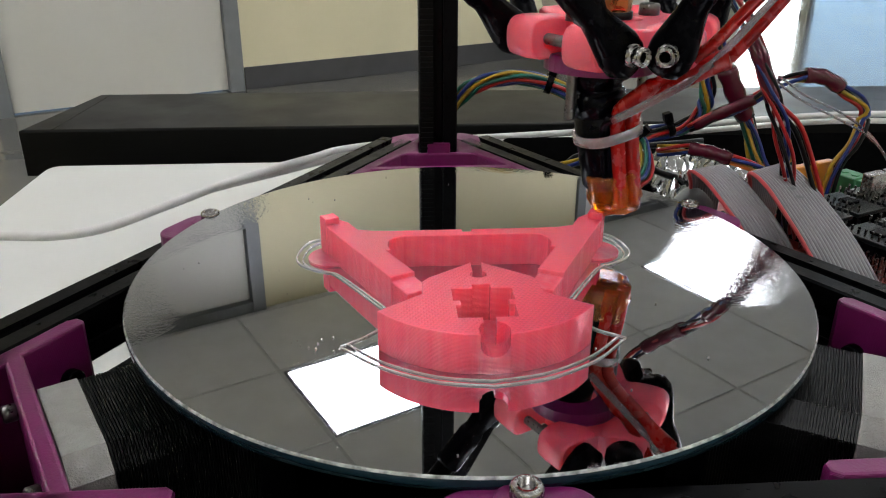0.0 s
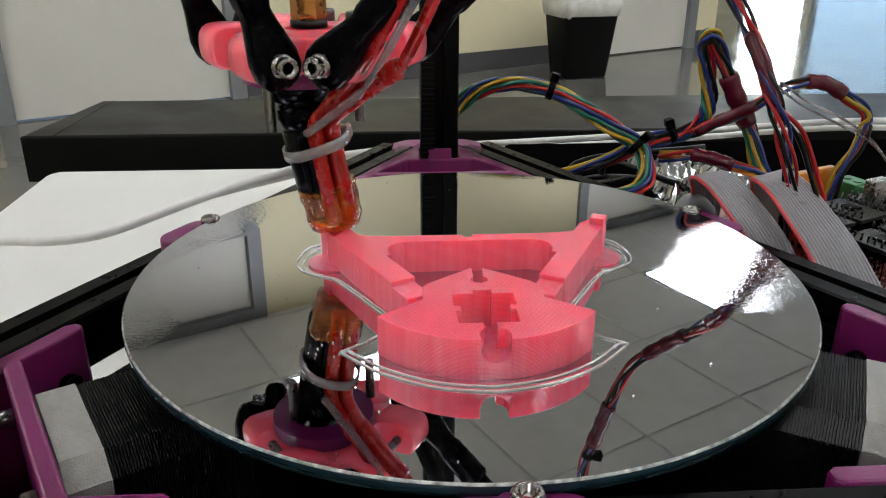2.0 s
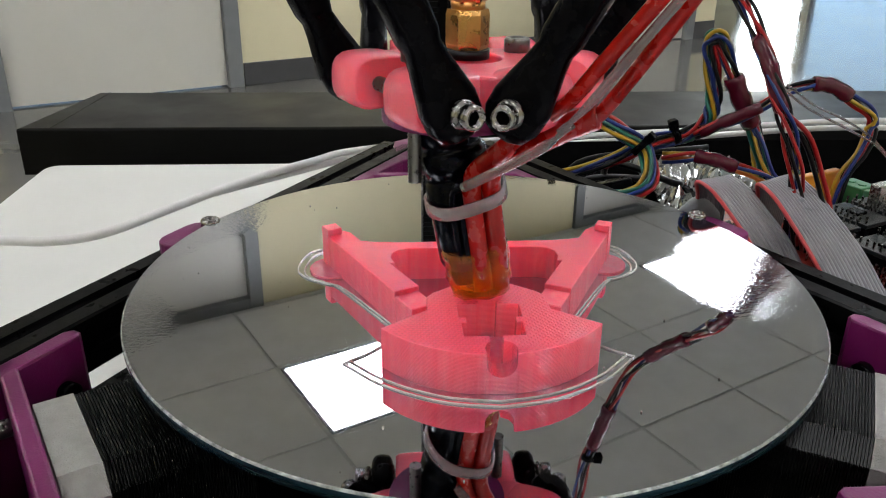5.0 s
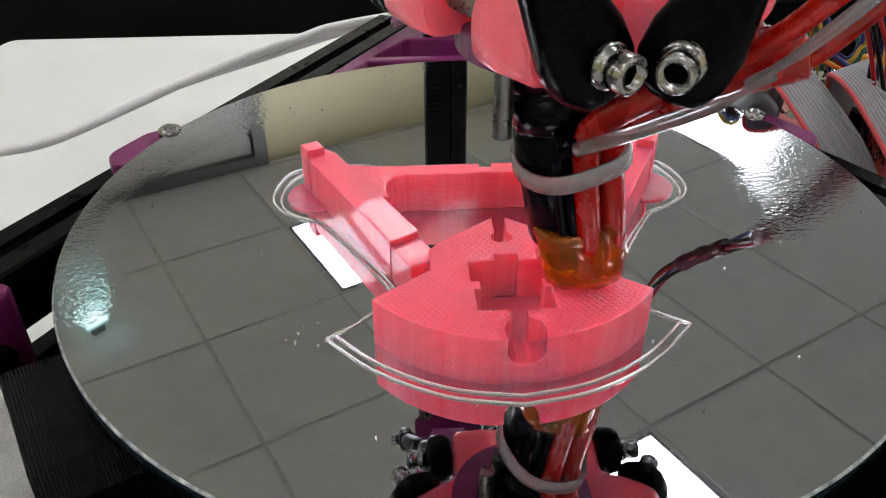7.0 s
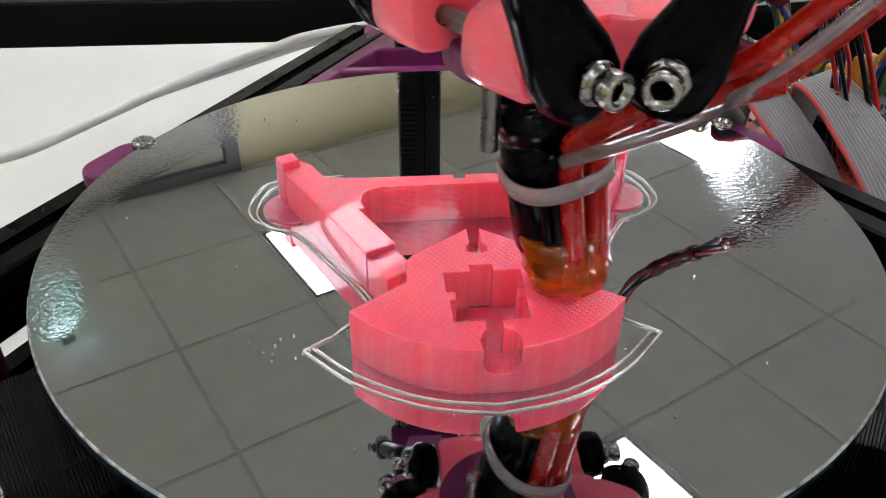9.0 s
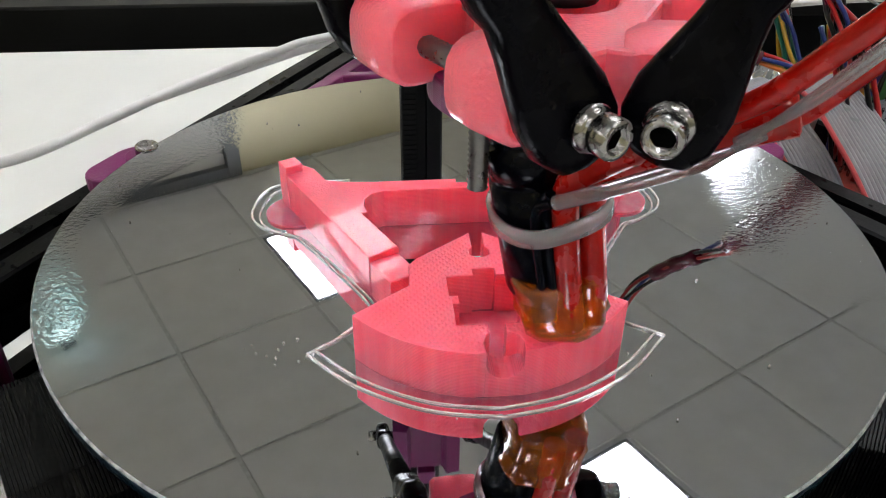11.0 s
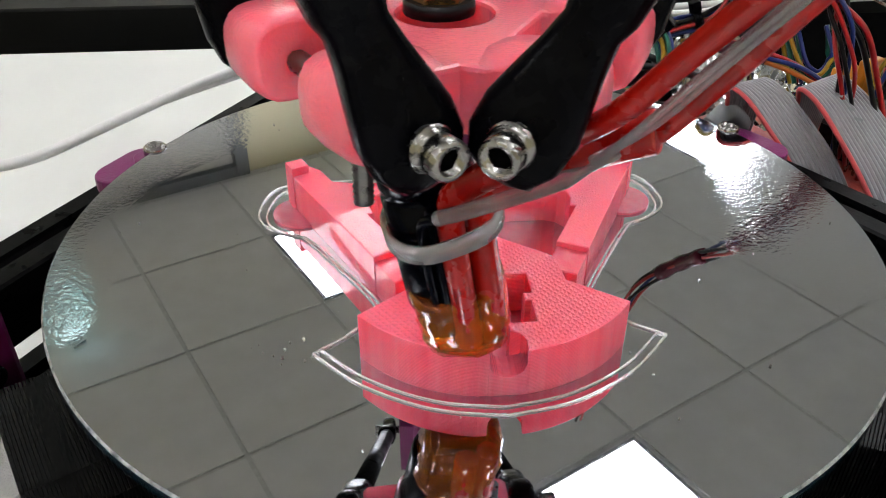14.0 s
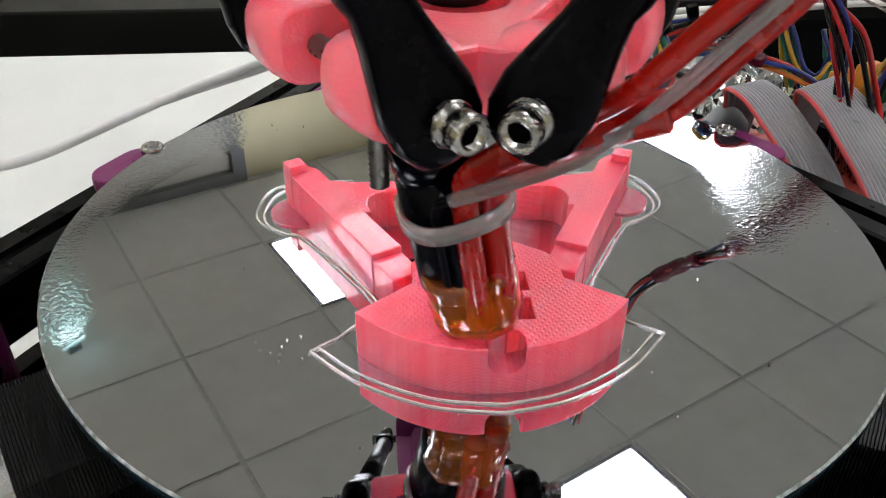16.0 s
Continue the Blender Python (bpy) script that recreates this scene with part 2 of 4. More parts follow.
PCB_RED = mat("red_board", (0.24, 0.018, 0.010), 0.32, var=0.2, scale=300, bump=0.2, bscale=2000)
PCB_DARK = mat("driver_board", (0.004, 0.007, 0.008), 0.3, var=0.3, scale=900, bump=0.4, bscale=2000)
CONN_GREEN = mat("green_terminal", (0.05, 0.22, 0.09), 0.4, var=0.1)
FUSE = mat("amber_fuse", (0.55, 0.21, 0.02), 0.35, var=0.1)
SILVER_BAG = mat("silver_film", (0.50, 0.51, 0.52), 0.14, metal=1.0, var=0.2, scale=60, bump=1.0, bscale=120)
TEAL = glow("teal_light", (0.10, 0.42, 0.40), 0.9)
TEAL_LIGHT = glow("pale_light", (0.75, 0.95, 0.92), 1.5)
MIRROR = mirror_material()
# Pale mottled colour that stands for the sparkle along the glass edge.
RIM_GLINT = mat("rim_glint", (0.36, 0.38, 0.39), 0.2, var=0.7, scale=500, bump=1.0, bscale=1200, spec=0.9)
GLASS_EDGE = mat("glass_edge", (0.008, 0.022, 0.032), 0.12, var=0.3, scale=200, spec=0.4)

# ------------------------------------------------------------- mesh helpers (millimetres)
MM = 0.001


def box(bm, x0, x1, y0, y1, z0, z1, m=None, bevel=0.0):
    r = bmesh.ops.create_cube(bm, size=1.0)
    vs = r["verts"]
    for v in vs:
        v.co = Vector((x0 + (v.co.x + .5) * (x1 - x0), y0 + (v.co.y + .5) * (y1 - y0), z0 + (v.co.z + .5) * (z1 - z0)))
    if bevel:
        es = list({e for v in vs for e in v.link_edges})
        r2 = bmesh.ops.bevel(bm, geom=es, offset=bevel, segments=2, profile=0.5, affect='EDGES')
        vs = list({v for f in r2["faces"] for v in f.verts} | {v for v in vs if v.is_valid})
    if m is not None:
        bmesh.ops.transform(bm, matrix=m, verts=vs)
    return vs


def rings(bm, loops, smooth=True, cap=True):
    """Skin a row of closed loops of equal count."""
    rows = [[bm.verts.new(p) for p in lp] for lp in loops]
    n = len(rows[0])
    for a, b in zip(rows, rows[1:]):
        for i in range(n):
            f = bm.faces.new((a[i], a[(i + 1) % n], b[(i + 1) % n], b[i]))
            f.smooth = smooth
    if cap:
        bm.faces.new(list(reversed(rows[0])))
        bm.faces.new(rows[-1])
    return rows


def lathe(bm, p0, p1, prof, seg=16, smooth=True):
    """A turned shape from p0 toward p1; prof holds (share of the way, radius)."""
    p0, p1 = Vector(p0), Vector(p1)
    q = (p1 - p0).to_track_quat('Z', 'Y').to_matrix()
    loops = []
    for s, r in prof:
        c = p0 + (p1 - p0) * s
        loops.append([c + q @ Vector((r * math.cos(2 * math.pi * i / seg), r * math.sin(2 * math.pi * i / seg), 0)) for i in range(seg)])
    rings(bm, loops, smooth)


def cyl(bm, p0, p1, r, seg=16, r1=None, ch=0.0):
    d = (Vector(p1) - Vector(p0)).length
    r1 = r if r1 is None else r1
    if ch:
        lathe(bm, p0, p1, [(0, r - ch), (ch / d, r), (1 - ch / d, r1), (1, r1 - ch)], seg)
    else:
        lathe(bm, p0, p1, [(0, r), (1, r1)], seg)


def hexa(bm, p0, p1, r):
    lathe(bm, p0, p1, [(0, r * .93), (.12, r), (.88, r), (1, r * .93)], 6, False)


def spline(pts, steps=8, closed=False):
    pts = [Vector(p) for p in pts]
    n = len(pts)
    out = []
    for i in range(n if closed else n - 1):
        a = pts[(i - 1) % n] if closed or i > 0 else pts[0] * 2 - pts[1]
        b, c = pts[i], pts[(i + 1) % n]
        d = pts[(i + 2) % n] if closed or i + 2 < n else pts[-1] * 2 - pts[-2]
        for k in range(steps):
            t = k / steps
            out.append(0.5 * ((2 * b) + (c - a) * t + (2 * a - 5 * b + 4 * c - d) * t * t + (3 * b - a - 3 * c + d) * t ** 3))
    if not closed:
        out.append(pts[-1])
    return out


def tube(bm, pts, r, seg=8, steps=8, closed=False, flat=1.0, raw=False):
    """A round (or flattened) tube along a smooth curve."""
    c = [Vector(p) for p in pts] if raw else spline(pts, steps, closed)
    n = len(c)
    loops = []
    up = None
    for i, p in enumerate(c):
        d = (c[(i + 1) % n] - c[i - 1]) if closed else (c[min(i + 1, n - 1)] - c[max(i - 1, 0)])
        d.normalize()
        if up is None:
            up = Vector((0, 0, 1)) if abs(d.z) < .9 else Vector((0, 1, 0))
        side = d.cross(up)
        if side.length < 1e-6:
            side = d.cross(Vector((1, 0, 0)))
        side.normalize()
        up = side.cross(d).normalized()
        rr = r[min(i, len(r) - 1)] if isinstance(r, list) else r
        loops.append([p + side * (rr * math.cos(2 * math.pi * k / seg)) + up * (rr * flat * math.sin(2 * math.pi * k / seg)) for k in range(seg)])
    if closed:
        loops.append(loops[0])
        rings(bm, loops, True, False)
        bmesh.ops.remove_doubles(bm, verts=bm.verts, dist=1e-5)
    else:
        rings(bm, loops)


def prism(bm, loops, z0, z1, bevel=0.0):
    """An upright prism over a flat outline with holes."""
    edges, verts = [], []
    for lp in loops:
        vs = [bm.verts.new((x, y, z0)) for x, y in lp]
        verts += vs
        edges += [bm.edges.new((vs[i], vs[(i + 1) % len(vs)])) for i in range(len(vs))]
    r = bmesh.ops.triangle_fill(bm, use_beauty=True, use_dissolve=False, edges=edges)
    faces = [f for f in r["geom"] if isinstance(f, bmesh.types.BMFace)]
    ex = bmesh.ops.extrude_face_region(bm, geom=faces)
    top = [v for v in ex["geom"] if isinstance(v, bmesh.types.BMVert)]
    for v in top:
        v.co.z = z1
    bmesh.ops.recalc_face_normals(bm, faces=bm.faces)
    if bevel:
        te = [e for e in bm.edges if all(abs(v.co.z - z1) < 1e-6 for v in e.verts) and
              any(abs(f.normal.z) < .5 for f in e.link_faces)]
        bmesh.ops.bevel(bm, geom=te, offset=bevel, segments=2, profile=.5, affect='EDGES')


def arc(cx, cy, r, a0, a1, n):
    return [(cx + r * math.cos(radians(a0 + (a1 - a0) * i / n)), cy + r * math.sin(radians(a0 + (a1 - a0) * i / n))) for i in range(n + 1)]


def mesh_of(name, bm, material):
    bmesh.ops.recalc_face_normals(bm, faces=bm.faces)
    bmesh.ops.scale(bm, vec=(MM, MM, MM), verts=bm.verts)
    me = bpy.data.meshes.new(name)
    bm.to_mesh(me)
    bm.free()
    for m in (material if isinstance(material, (list, tuple)) else (material,)):
        me.materials.append(m)
    return me


def part(name, bm, material, parent=None, label="", kind="", at=None):
    ob = new(name, mesh_of(name, bm, material))
    if parent is not None:
        ob.parent = parent
    if at is not None:
        ob.matrix_basis = at
    return tagged(ob, label=label, kind=kind)


def thing(name, label, category, group="", at=None):
    ob = new(name)
    ob.empty_display_size = 0.01
    if at is not None:
        ob.matrix_basis = at
    return tagged(ob, label=label, category=category, group=group)


def place(x, y, z, rx=0, ry=0, rz=0):
    return pose(x * MM, y * MM, z * MM, rx, ry, rz)


def B():
    return bmesh.new()


# ------------------------------------------------------------- plan (millimetres; bed centre at 0, mirror face at z 0)
FLOOR_Z = -730.0
CEIL_Z = 1890.0
TABLE_Z = -55.0
ROOM = 28.0                      # turn of the room against the printer
GRID = 598.0
GRID_U = 560.0
U = Vector((math.cos(radians(ROOM)), math.sin(radians(ROOM)), 0))
N = Vector((-U.y, U.x, 0))
ROOM_M = Matrix.Rotation(radians(ROOM), 4, 'Z')
WALL_N = 3545.0                  # far wall
U0, U1 = -4200.0, 9000.0
WALL_END = 4300.0                # the far wall stops here; the hall goes on behind it
N1 = 8500.0         # side walls
N0 = -3600.0                     # wall behind the camera
FRAME_TOP = -6.0
TOWER_R = 133.0
EXT_R = 87.5
BALL_Z = 56.5
PRINT_Z = 9.3
TONGUE_TOP = 4.0


def build_room():
    bm = B()
    box(bm, U0 - 150, U1 + 2500, N0 - 150, N1 + 150, FLOOR_Z - 100, FLOOR_Z)
    tagged(part("floor", bm, FLOOR, at=ROOM_M, label="polished grey-brown concrete floor", kind="structure"), category="floor")
    # ceiling: tiles proud of the bars, light panels set flush
    bm = B()
    box(bm, U0 - 150, U1 + 150, N0 - 150, N1 + 150, CEIL_Z + 6, CEIL_Z + 60)
    tb = B()
    u_off, n_off = 355.0, 515.0
    i0, i1 = int((U0 - u_off) // GRID_U), int((U1 - u_off) // GRID_U)
    j0, j1 = int((N0 - n_off) // GRID), int((N1 - n_off) // GRID)
    lights = []
    for i in range(i0, i1 + 1):
        for j in range(j0, j1 + 1):
            a0, a1 = u_off + i * GRID_U + 8, u_off + (i + 1) * GRID_U - 8
            b0, b1 = n_off + j * GRID + 8, n_off + (j + 1) * GRID - 8
            a0, a1, b0, b1 = max(a0, U0), min(a1, U1), max(b0, N0), min(b1, N1)
            if a1 - a0 < 30 or b1 - b0 < 30:
                continue
            if (i - 1) % 4 == 0 and j % 3 == 0 and a1 < 6000 and b1 < WALL_N:
                lights.append((a0, a1, b0, b1))
            else:
                box(tb, a0, a1, b0, b1, CEIL_Z, CEIL_Z + 5)
    tagged(part("ceiling", tb, CEIL, at=ROOM_M, label="suspended ceiling of pale square tiles", kind="structure"), category="ceiling")
    tagged(part("ceiling_grid", bm, TBAR, at=ROOM_M, label="pale metal grid between the ceiling tiles", kind="structure"), category="ceiling grid")
    first = None
    for a0, a1, b0, b1 in lights:
        c = ROOM_M @ Matrix.Translation(((a0 + a1) / 2 * MM, (b0 + b1) / 2 * MM, (CEIL_Z + 2) * MM))
        if first is None:
            first = thing("ceiling_light", "square white glowing ceiling light panel in a thin frame", "ceiling light", "ceiling light panels", c)
            w, wu = 282.0, 266.0
            bm = B()
            box(bm, -wu + 14, wu - 14, -w + 14, w - 14, 0, 3)
            part("diffuser", bm, PANEL, first)
            bm = B()
            for a, b in ((-wu, -wu + 14), (wu - 14, wu)):
                box(bm, a, b, -w, w, -4, 3)
            for a, b in ((-w, -w + 14), (w - 14, w)):
                box(bm, -wu + 14, wu - 14, a, b, -4, 3)
            part("frame", bm, GREY_METAL, first)
        else:
            copy_thing(first, c)
    # far wall with two door openings filled by doors
    doors = ((95.0, 1020.0), (3270.0, 4030.0))
    bm = B()
    xs = [U0 - 150] + [v for d in doors for v in d] + [WALL_END]
    for k in range(0, len(xs), 2):
        box(bm, xs[k], xs[k + 1], WALL_N, WALL_N + 120, FLOOR_Z, CEIL_Z + 10)
    tagged(part("wall_north", bm, WALL, at=ROOM_M, label="cream painted wall with dark baseboard", kind="structure"), category="wall")
    bm = B()
    for k in range(0, len(xs), 2):
        box(bm, xs[k] + (70 if k else 0), xs[k + 1] - (70 if k < 4 else 0), WALL_N - 9, WALL_N, FLOOR_Z, FLOOR_Z + 105, bevel=2)
    tagged(part("baseboard", bm, BASEBOARD, at=ROOM_M, label="dark grey rubber baseboard", kind="structure"), category="baseboard")
    for k, (a, b) in enumerate(doors):
        d = thing("door_%d" % (k + 1), "closed white door in a full-height grey metal frame", "door", at=ROOM_M)
        tagged(d, kind="structure")
        bm = B()
        box(bm, a + 8, b - 8, WALL_N + 10, WALL_N + 55, FLOOR_Z + 8, FLOOR_Z + 2100, bevel=2)
        part("door_leaf", bm, DOOR, d)
        bm = B()
        box(bm, a + 8, b - 8, WALL_N + 20, WALL_N + 50, FLOOR_Z + 2150, CEIL_Z - 60)
        part("transom_panel", bm, DOOR, d)
        bm = B()
        for x in (a - 62, b - 6):
            box(bm, x, x + 68, WALL_N - 24, WALL_N + 118, FLOOR_Z, CEIL_Z)
        box(bm, a + 7, b - 7, WALL_N - 22, WALL_N + 116, FLOOR_Z + 2103, FLOOR_Z + 2148)
        box(bm, a + 7, b - 7, WALL_N - 22, WALL_N + 116, CEIL_Z - 58, CEIL_Z)
        part("door_frame", bm, GREY_METAL, d)
        bm = B()
        cyl(bm, (a + 80, WALL_N + 10, FLOOR_Z + 1000), (a + 80, WALL_N - 40, FLOOR_Z + 1000), 12)
        cyl(bm, (a + 72, WALL_N - 40, FLOOR_Z + 1000), (a + 190, WALL_N - 40, FLOOR_Z + 1000), 9)
        part("door_handle", bm, STEEL, d)
    bm = B()
    box(bm, U0 - 150, U0, N0, WALL_N, FLOOR_Z, CEIL_Z + 10)
    tagged(part("wall_west", bm, WALL, at=ROOM_M, label="cream painted wall", kind="structure"), category="wall")
    bm = B()
    box(bm, U0 - 150, U1 + 150, N0 - 150, N0, FLOOR_Z, CEIL_Z + 10)
    tagged(part("wall_south", bm, WALL, at=ROOM_M, label="cream painted wall", kind="structure"), category="wall")
    # hall that goes on behind the far wall, with a glass door in its end
    bm = B()
    box(bm, WALL_END - 120, WALL_END - 1, WALL_N + 121, N1, FLOOR_Z, CEIL_Z + 10)
    box(bm, WALL_END, U1 + 150, N1, N1 + 150, FLOOR_Z, CEIL_Z + 10)
    tagged(part("wall_hall", bm, WALL, at=ROOM_M, label="cream painted hall wall", kind="structure"), category="wall")
    w0, w1, w2, w3 = 6180.0, 7140.0, 4300.0, 6100.0
    bm = B()
    box(bm, U1, U1 + 120, N0, w2, FLOOR_Z, CEIL_Z + 10)
    box(bm, U1, U1 + 120, w3, w0, FLOOR_Z, CEIL_Z + 10)
    box(bm, U1, U1 + 120, w1, N1, FLOOR_Z, CEIL_Z + 10)
    box(bm, U1, U1 + 120, w2, w3, CEIL_Z - 150, CEIL_Z + 10)
    box(bm, U1, U1 + 120, w0, w1, CEIL_Z - 150, CEIL_Z + 10)
    tagged(part("wall_east", bm, WALL, at=ROOM_M, label="cream wall round a glass door", kind="structure"), category="wall")
    # The second pane is added: only its bluish glare on the floor is known.
    for k, (a, b, g, lab) in enumerate(((w0, w1, GLASS, "bright clear glass door at the end of the hall"), (w2, w3, FLOOR_GLARE_PANE, "blue tinted pane added beside the glass door for the floor glare"))):
        win = thing("window_%d" % (k + 1), lab, "window", at=ROOM_M)
        tagged(win, kind="structure")
        bm = B()
        box(bm, U1 + 50, U1 + 58, a + 40, b - 40, FLOOR_Z + 30, CEIL_Z - 190)
        p = part("pane", bm, g, win)
        p.visible_shadow = False
        for y in (a, b - 40):
            bm = B()
            box(bm, U1 + 20, U1 + 90, y, y + 40, FLOOR_Z, CEIL_Z - 150)
            part("jamb", bm, GREY_METAL, win)
        for z in (FLOOR_Z, CEIL_Z - 190):
            bm = B()
            box(bm, U1 + 20, U1 + 90, a + 40, b - 40, z, z + (30 if z < 0 else 40))
            part("rail", bm, GREY_METAL, win)
    bm = B()
    box(bm, U1 + 1500, U1 + 1520, N0 - 2000, N1 + 4000, FLOOR_Z - 200, CEIL_Z + 1500)
    tagged(part("backdrop", bm, SKYGLOW, at=ROOM_M, label="bright overexposed daylight outside the glass", kind="structure"), category="daylight")


def build_sign():
    t = thing("ceiling_sign", "small teal glowing sign hung under the ceiling", "sign", at=place(-1185, 2290, CEIL_Z - 10, 0, 0, ROOM + 20))
    bm = B()
    prism(bm, [[(-80, 147), (65, 225), (85, 130), (35, 25), (-48, 25)]], -14, 14, bevel=4)
    bmesh.ops.rotate(bm, verts=bm.verts, matrix=Matrix.Rotation(radians(-90), 3, 'X'))
    part("housing", bm, TEAL, t)
    bm = B()
    box(bm, -52, 36, -17, -14.5, -104, -38, bevel=1)
    part("face", bm, TEAL_LIGHT, t, "pale lit face")
    bm = B()
    box(bm, -30, 20, -9, 9, -25, 10)
    part("bracket", bm, GREY_METAL, t)


def build_bin():
    t = thing("waste_bin", "black plastic waste bin with a pale liner", "waste bin", at=place(985, 4104, FLOOR_Z, 0, 0, 20))
    bm = B()
    loops = []
    for z, w, d in ((0, 125, 90), (8, 130, 95), (380, 165, 125), (392, 172, 132), (392, 160, 120), (15, 122, 88)):
        lp = []
        for cx, cy, a in ((1, 1, 0), (-1, 1, 90), (-1, -1, 180), (1, -1, 270)):
            lp += [Vector((cx * (w - 30) + x, cy * (d - 30) + y, z)) for x, y in arc(0, 0, 30, a, a + 90, 4)]
        loops.append(lp)
    rings(bm, loops)
    part("body", bm, BIN, t)
    bm = B()
    loops = []
    for z, w, d in ((318, 163, 123), (330, 168, 128), (396, 178, 138), (404, 172, 132), (398, 160, 120), (340, 150, 110)):
        lp = []
        k = 0
        for cx, cy, a in ((1, 1, 0), (-1, 1, 90), (-1, -1, 180), (1, -1, 270)):
            for x, y in arc(0, 0, 30, a, a + 90, 6):
                k += 1
                lp.append(Vector((cx * (w - 30) + x + random.uniform(-2, 2), cy * (d - 30) + y + random.uniform(-2, 2), z + random.uniform(-7, 7))))
        loops.append(lp)
    rings(bm, loops, cap=False)
    part("liner", bm, LINER, t, "pale plastic liner")


def build_table():
    t = thing("work_table", "white laminate table top with rounded corners", "table")
    bm = B()
    x0, x1, y0, y1, r = -220.0, 900.0, -700.0, 276.0, 9.0
    prism(bm, [arc(x1 - r, y1 - r, r, 0, 90, 8) + arc(x0 + r, y1 - r, r, 90, 180, 8) + arc(x0 + r, y0 + r, r, 180, 270, 8) + arc(x1 - r, y0 + r, r, 270, 360, 8)],
          TABLE_Z - 26, TABLE_Z, bevel=2.5)
    part("tabletop", bm, TABLE, t)
    for x, y in ((x0 + 70, y0 + 70), (x1 - 70, y0 + 70), (x0 + 70, y1 - 60), (x1 - 70, y1 - 60)):
        bm = B()
        cyl(bm, (x, y, FLOOR_Z), (x, y, TABLE_Z - 26), 24, 20)
        part("leg", bm, GREY_METAL, t)
    c = thing("black_cabinet", "long low black laminate cabinet behind the table", "cabinet")
    top = TABLE_Z + 10
    bm = B()
    prism(bm, [[(-253, 318), (1500, 318), (1500, 420), (-235, 420)]], top - 30, top, bevel=1.5)
    part("top", bm, CABINET, c)
    bm = B()
    prism(bm, [[(-248, 322), (1490, 322), (1490, 414), (-232, 414)]], FLOOR_Z, top - 31)
    part("body", bm, MATT_BLACK, c)
    bm = B()
    prism(bm, [[(-233, 319), (-232.2, 319), (-226.2, 419), (-227, 419)]], top + .05, top + .25)
    part("seam", bm, BLACK_PLASTIC, c)


# ------------------------------------------------------------- printer frame

def build_extrusion():
    """One black T-slot bar of the base frame, 15 mm square, with open slots."""
    h = 7.5
    sec = []
    for a in range(4):
        q = Matrix.Rotation(radians(90 * a), 2)
        for x, y in ((h, -h + .6), (h, -1.9), (h - 1.3, -1.9), (h - 1.3, -3.2), (h - 3.6, -1.6), (h - 3.6, 1.6), (h - 1.3, 3.2), (h - 1.3, 1.9), (h, 1.9), (h, h - .6), (h - .6, h)):
            v = q @ Vector((x, y))
            sec.append((v.x, v.y))
    return sec


def build_frame():
    sec = build_extrusion()

    def bar(length):
        bm = B()
        rings(bm, [[Vector((-length / 2, x, y)) for x, y in sec], [Vector((length / 2, x, y)) for x, y in sec]], False)
        return mesh_of("frame_bar", bm, BLACK_ALU)
    me = bar(236.0)
    lab = "black anodised slotted aluminium bar of the printer base"
    for k, a in enumerate((-90, 30, 150)):
        for z in (FRAME_TOP - 7.5, FRAME_TOP - 37.5):
            ob = new("frame_bar", me)
            ob.matrix_basis = place(EXT_R * math.cos(radians(a)), EXT_R * math.sin(radians(a)), z, 0, 0, a + 90)
            tagged(ob, lab, "frame bar", "base frame bars")
    me = bar(560.0)
    bm = B()
    box(bm, -9.0, -8.0, 2.2, 7.2, -236, 279)
    for k in range(250):
        box(bm, -9.5, -9.05, 2.2, 7.2, -230 + k * 2.0, -229 + k * 2.0)
    belt = mesh_of("drive_belt", bm, BELT)
    for a in (90, 210, 330):
        t = thing("tower", "upright black anodised slotted aluminium tower with a toothed belt", "tower", "three towers",
                  at=place(TOWER_R * math.cos(radians(a)), TOWER_R * math.sin(radians(a)), TABLE_Z + 280.5, 0, 0, a))
        ob = new("profile", me)
        ob.parent, ob.matrix_basis = t, pose(0, 0, 0, 0, 90, 0)
        ob = new("drive_belt", belt)
        ob.parent = t


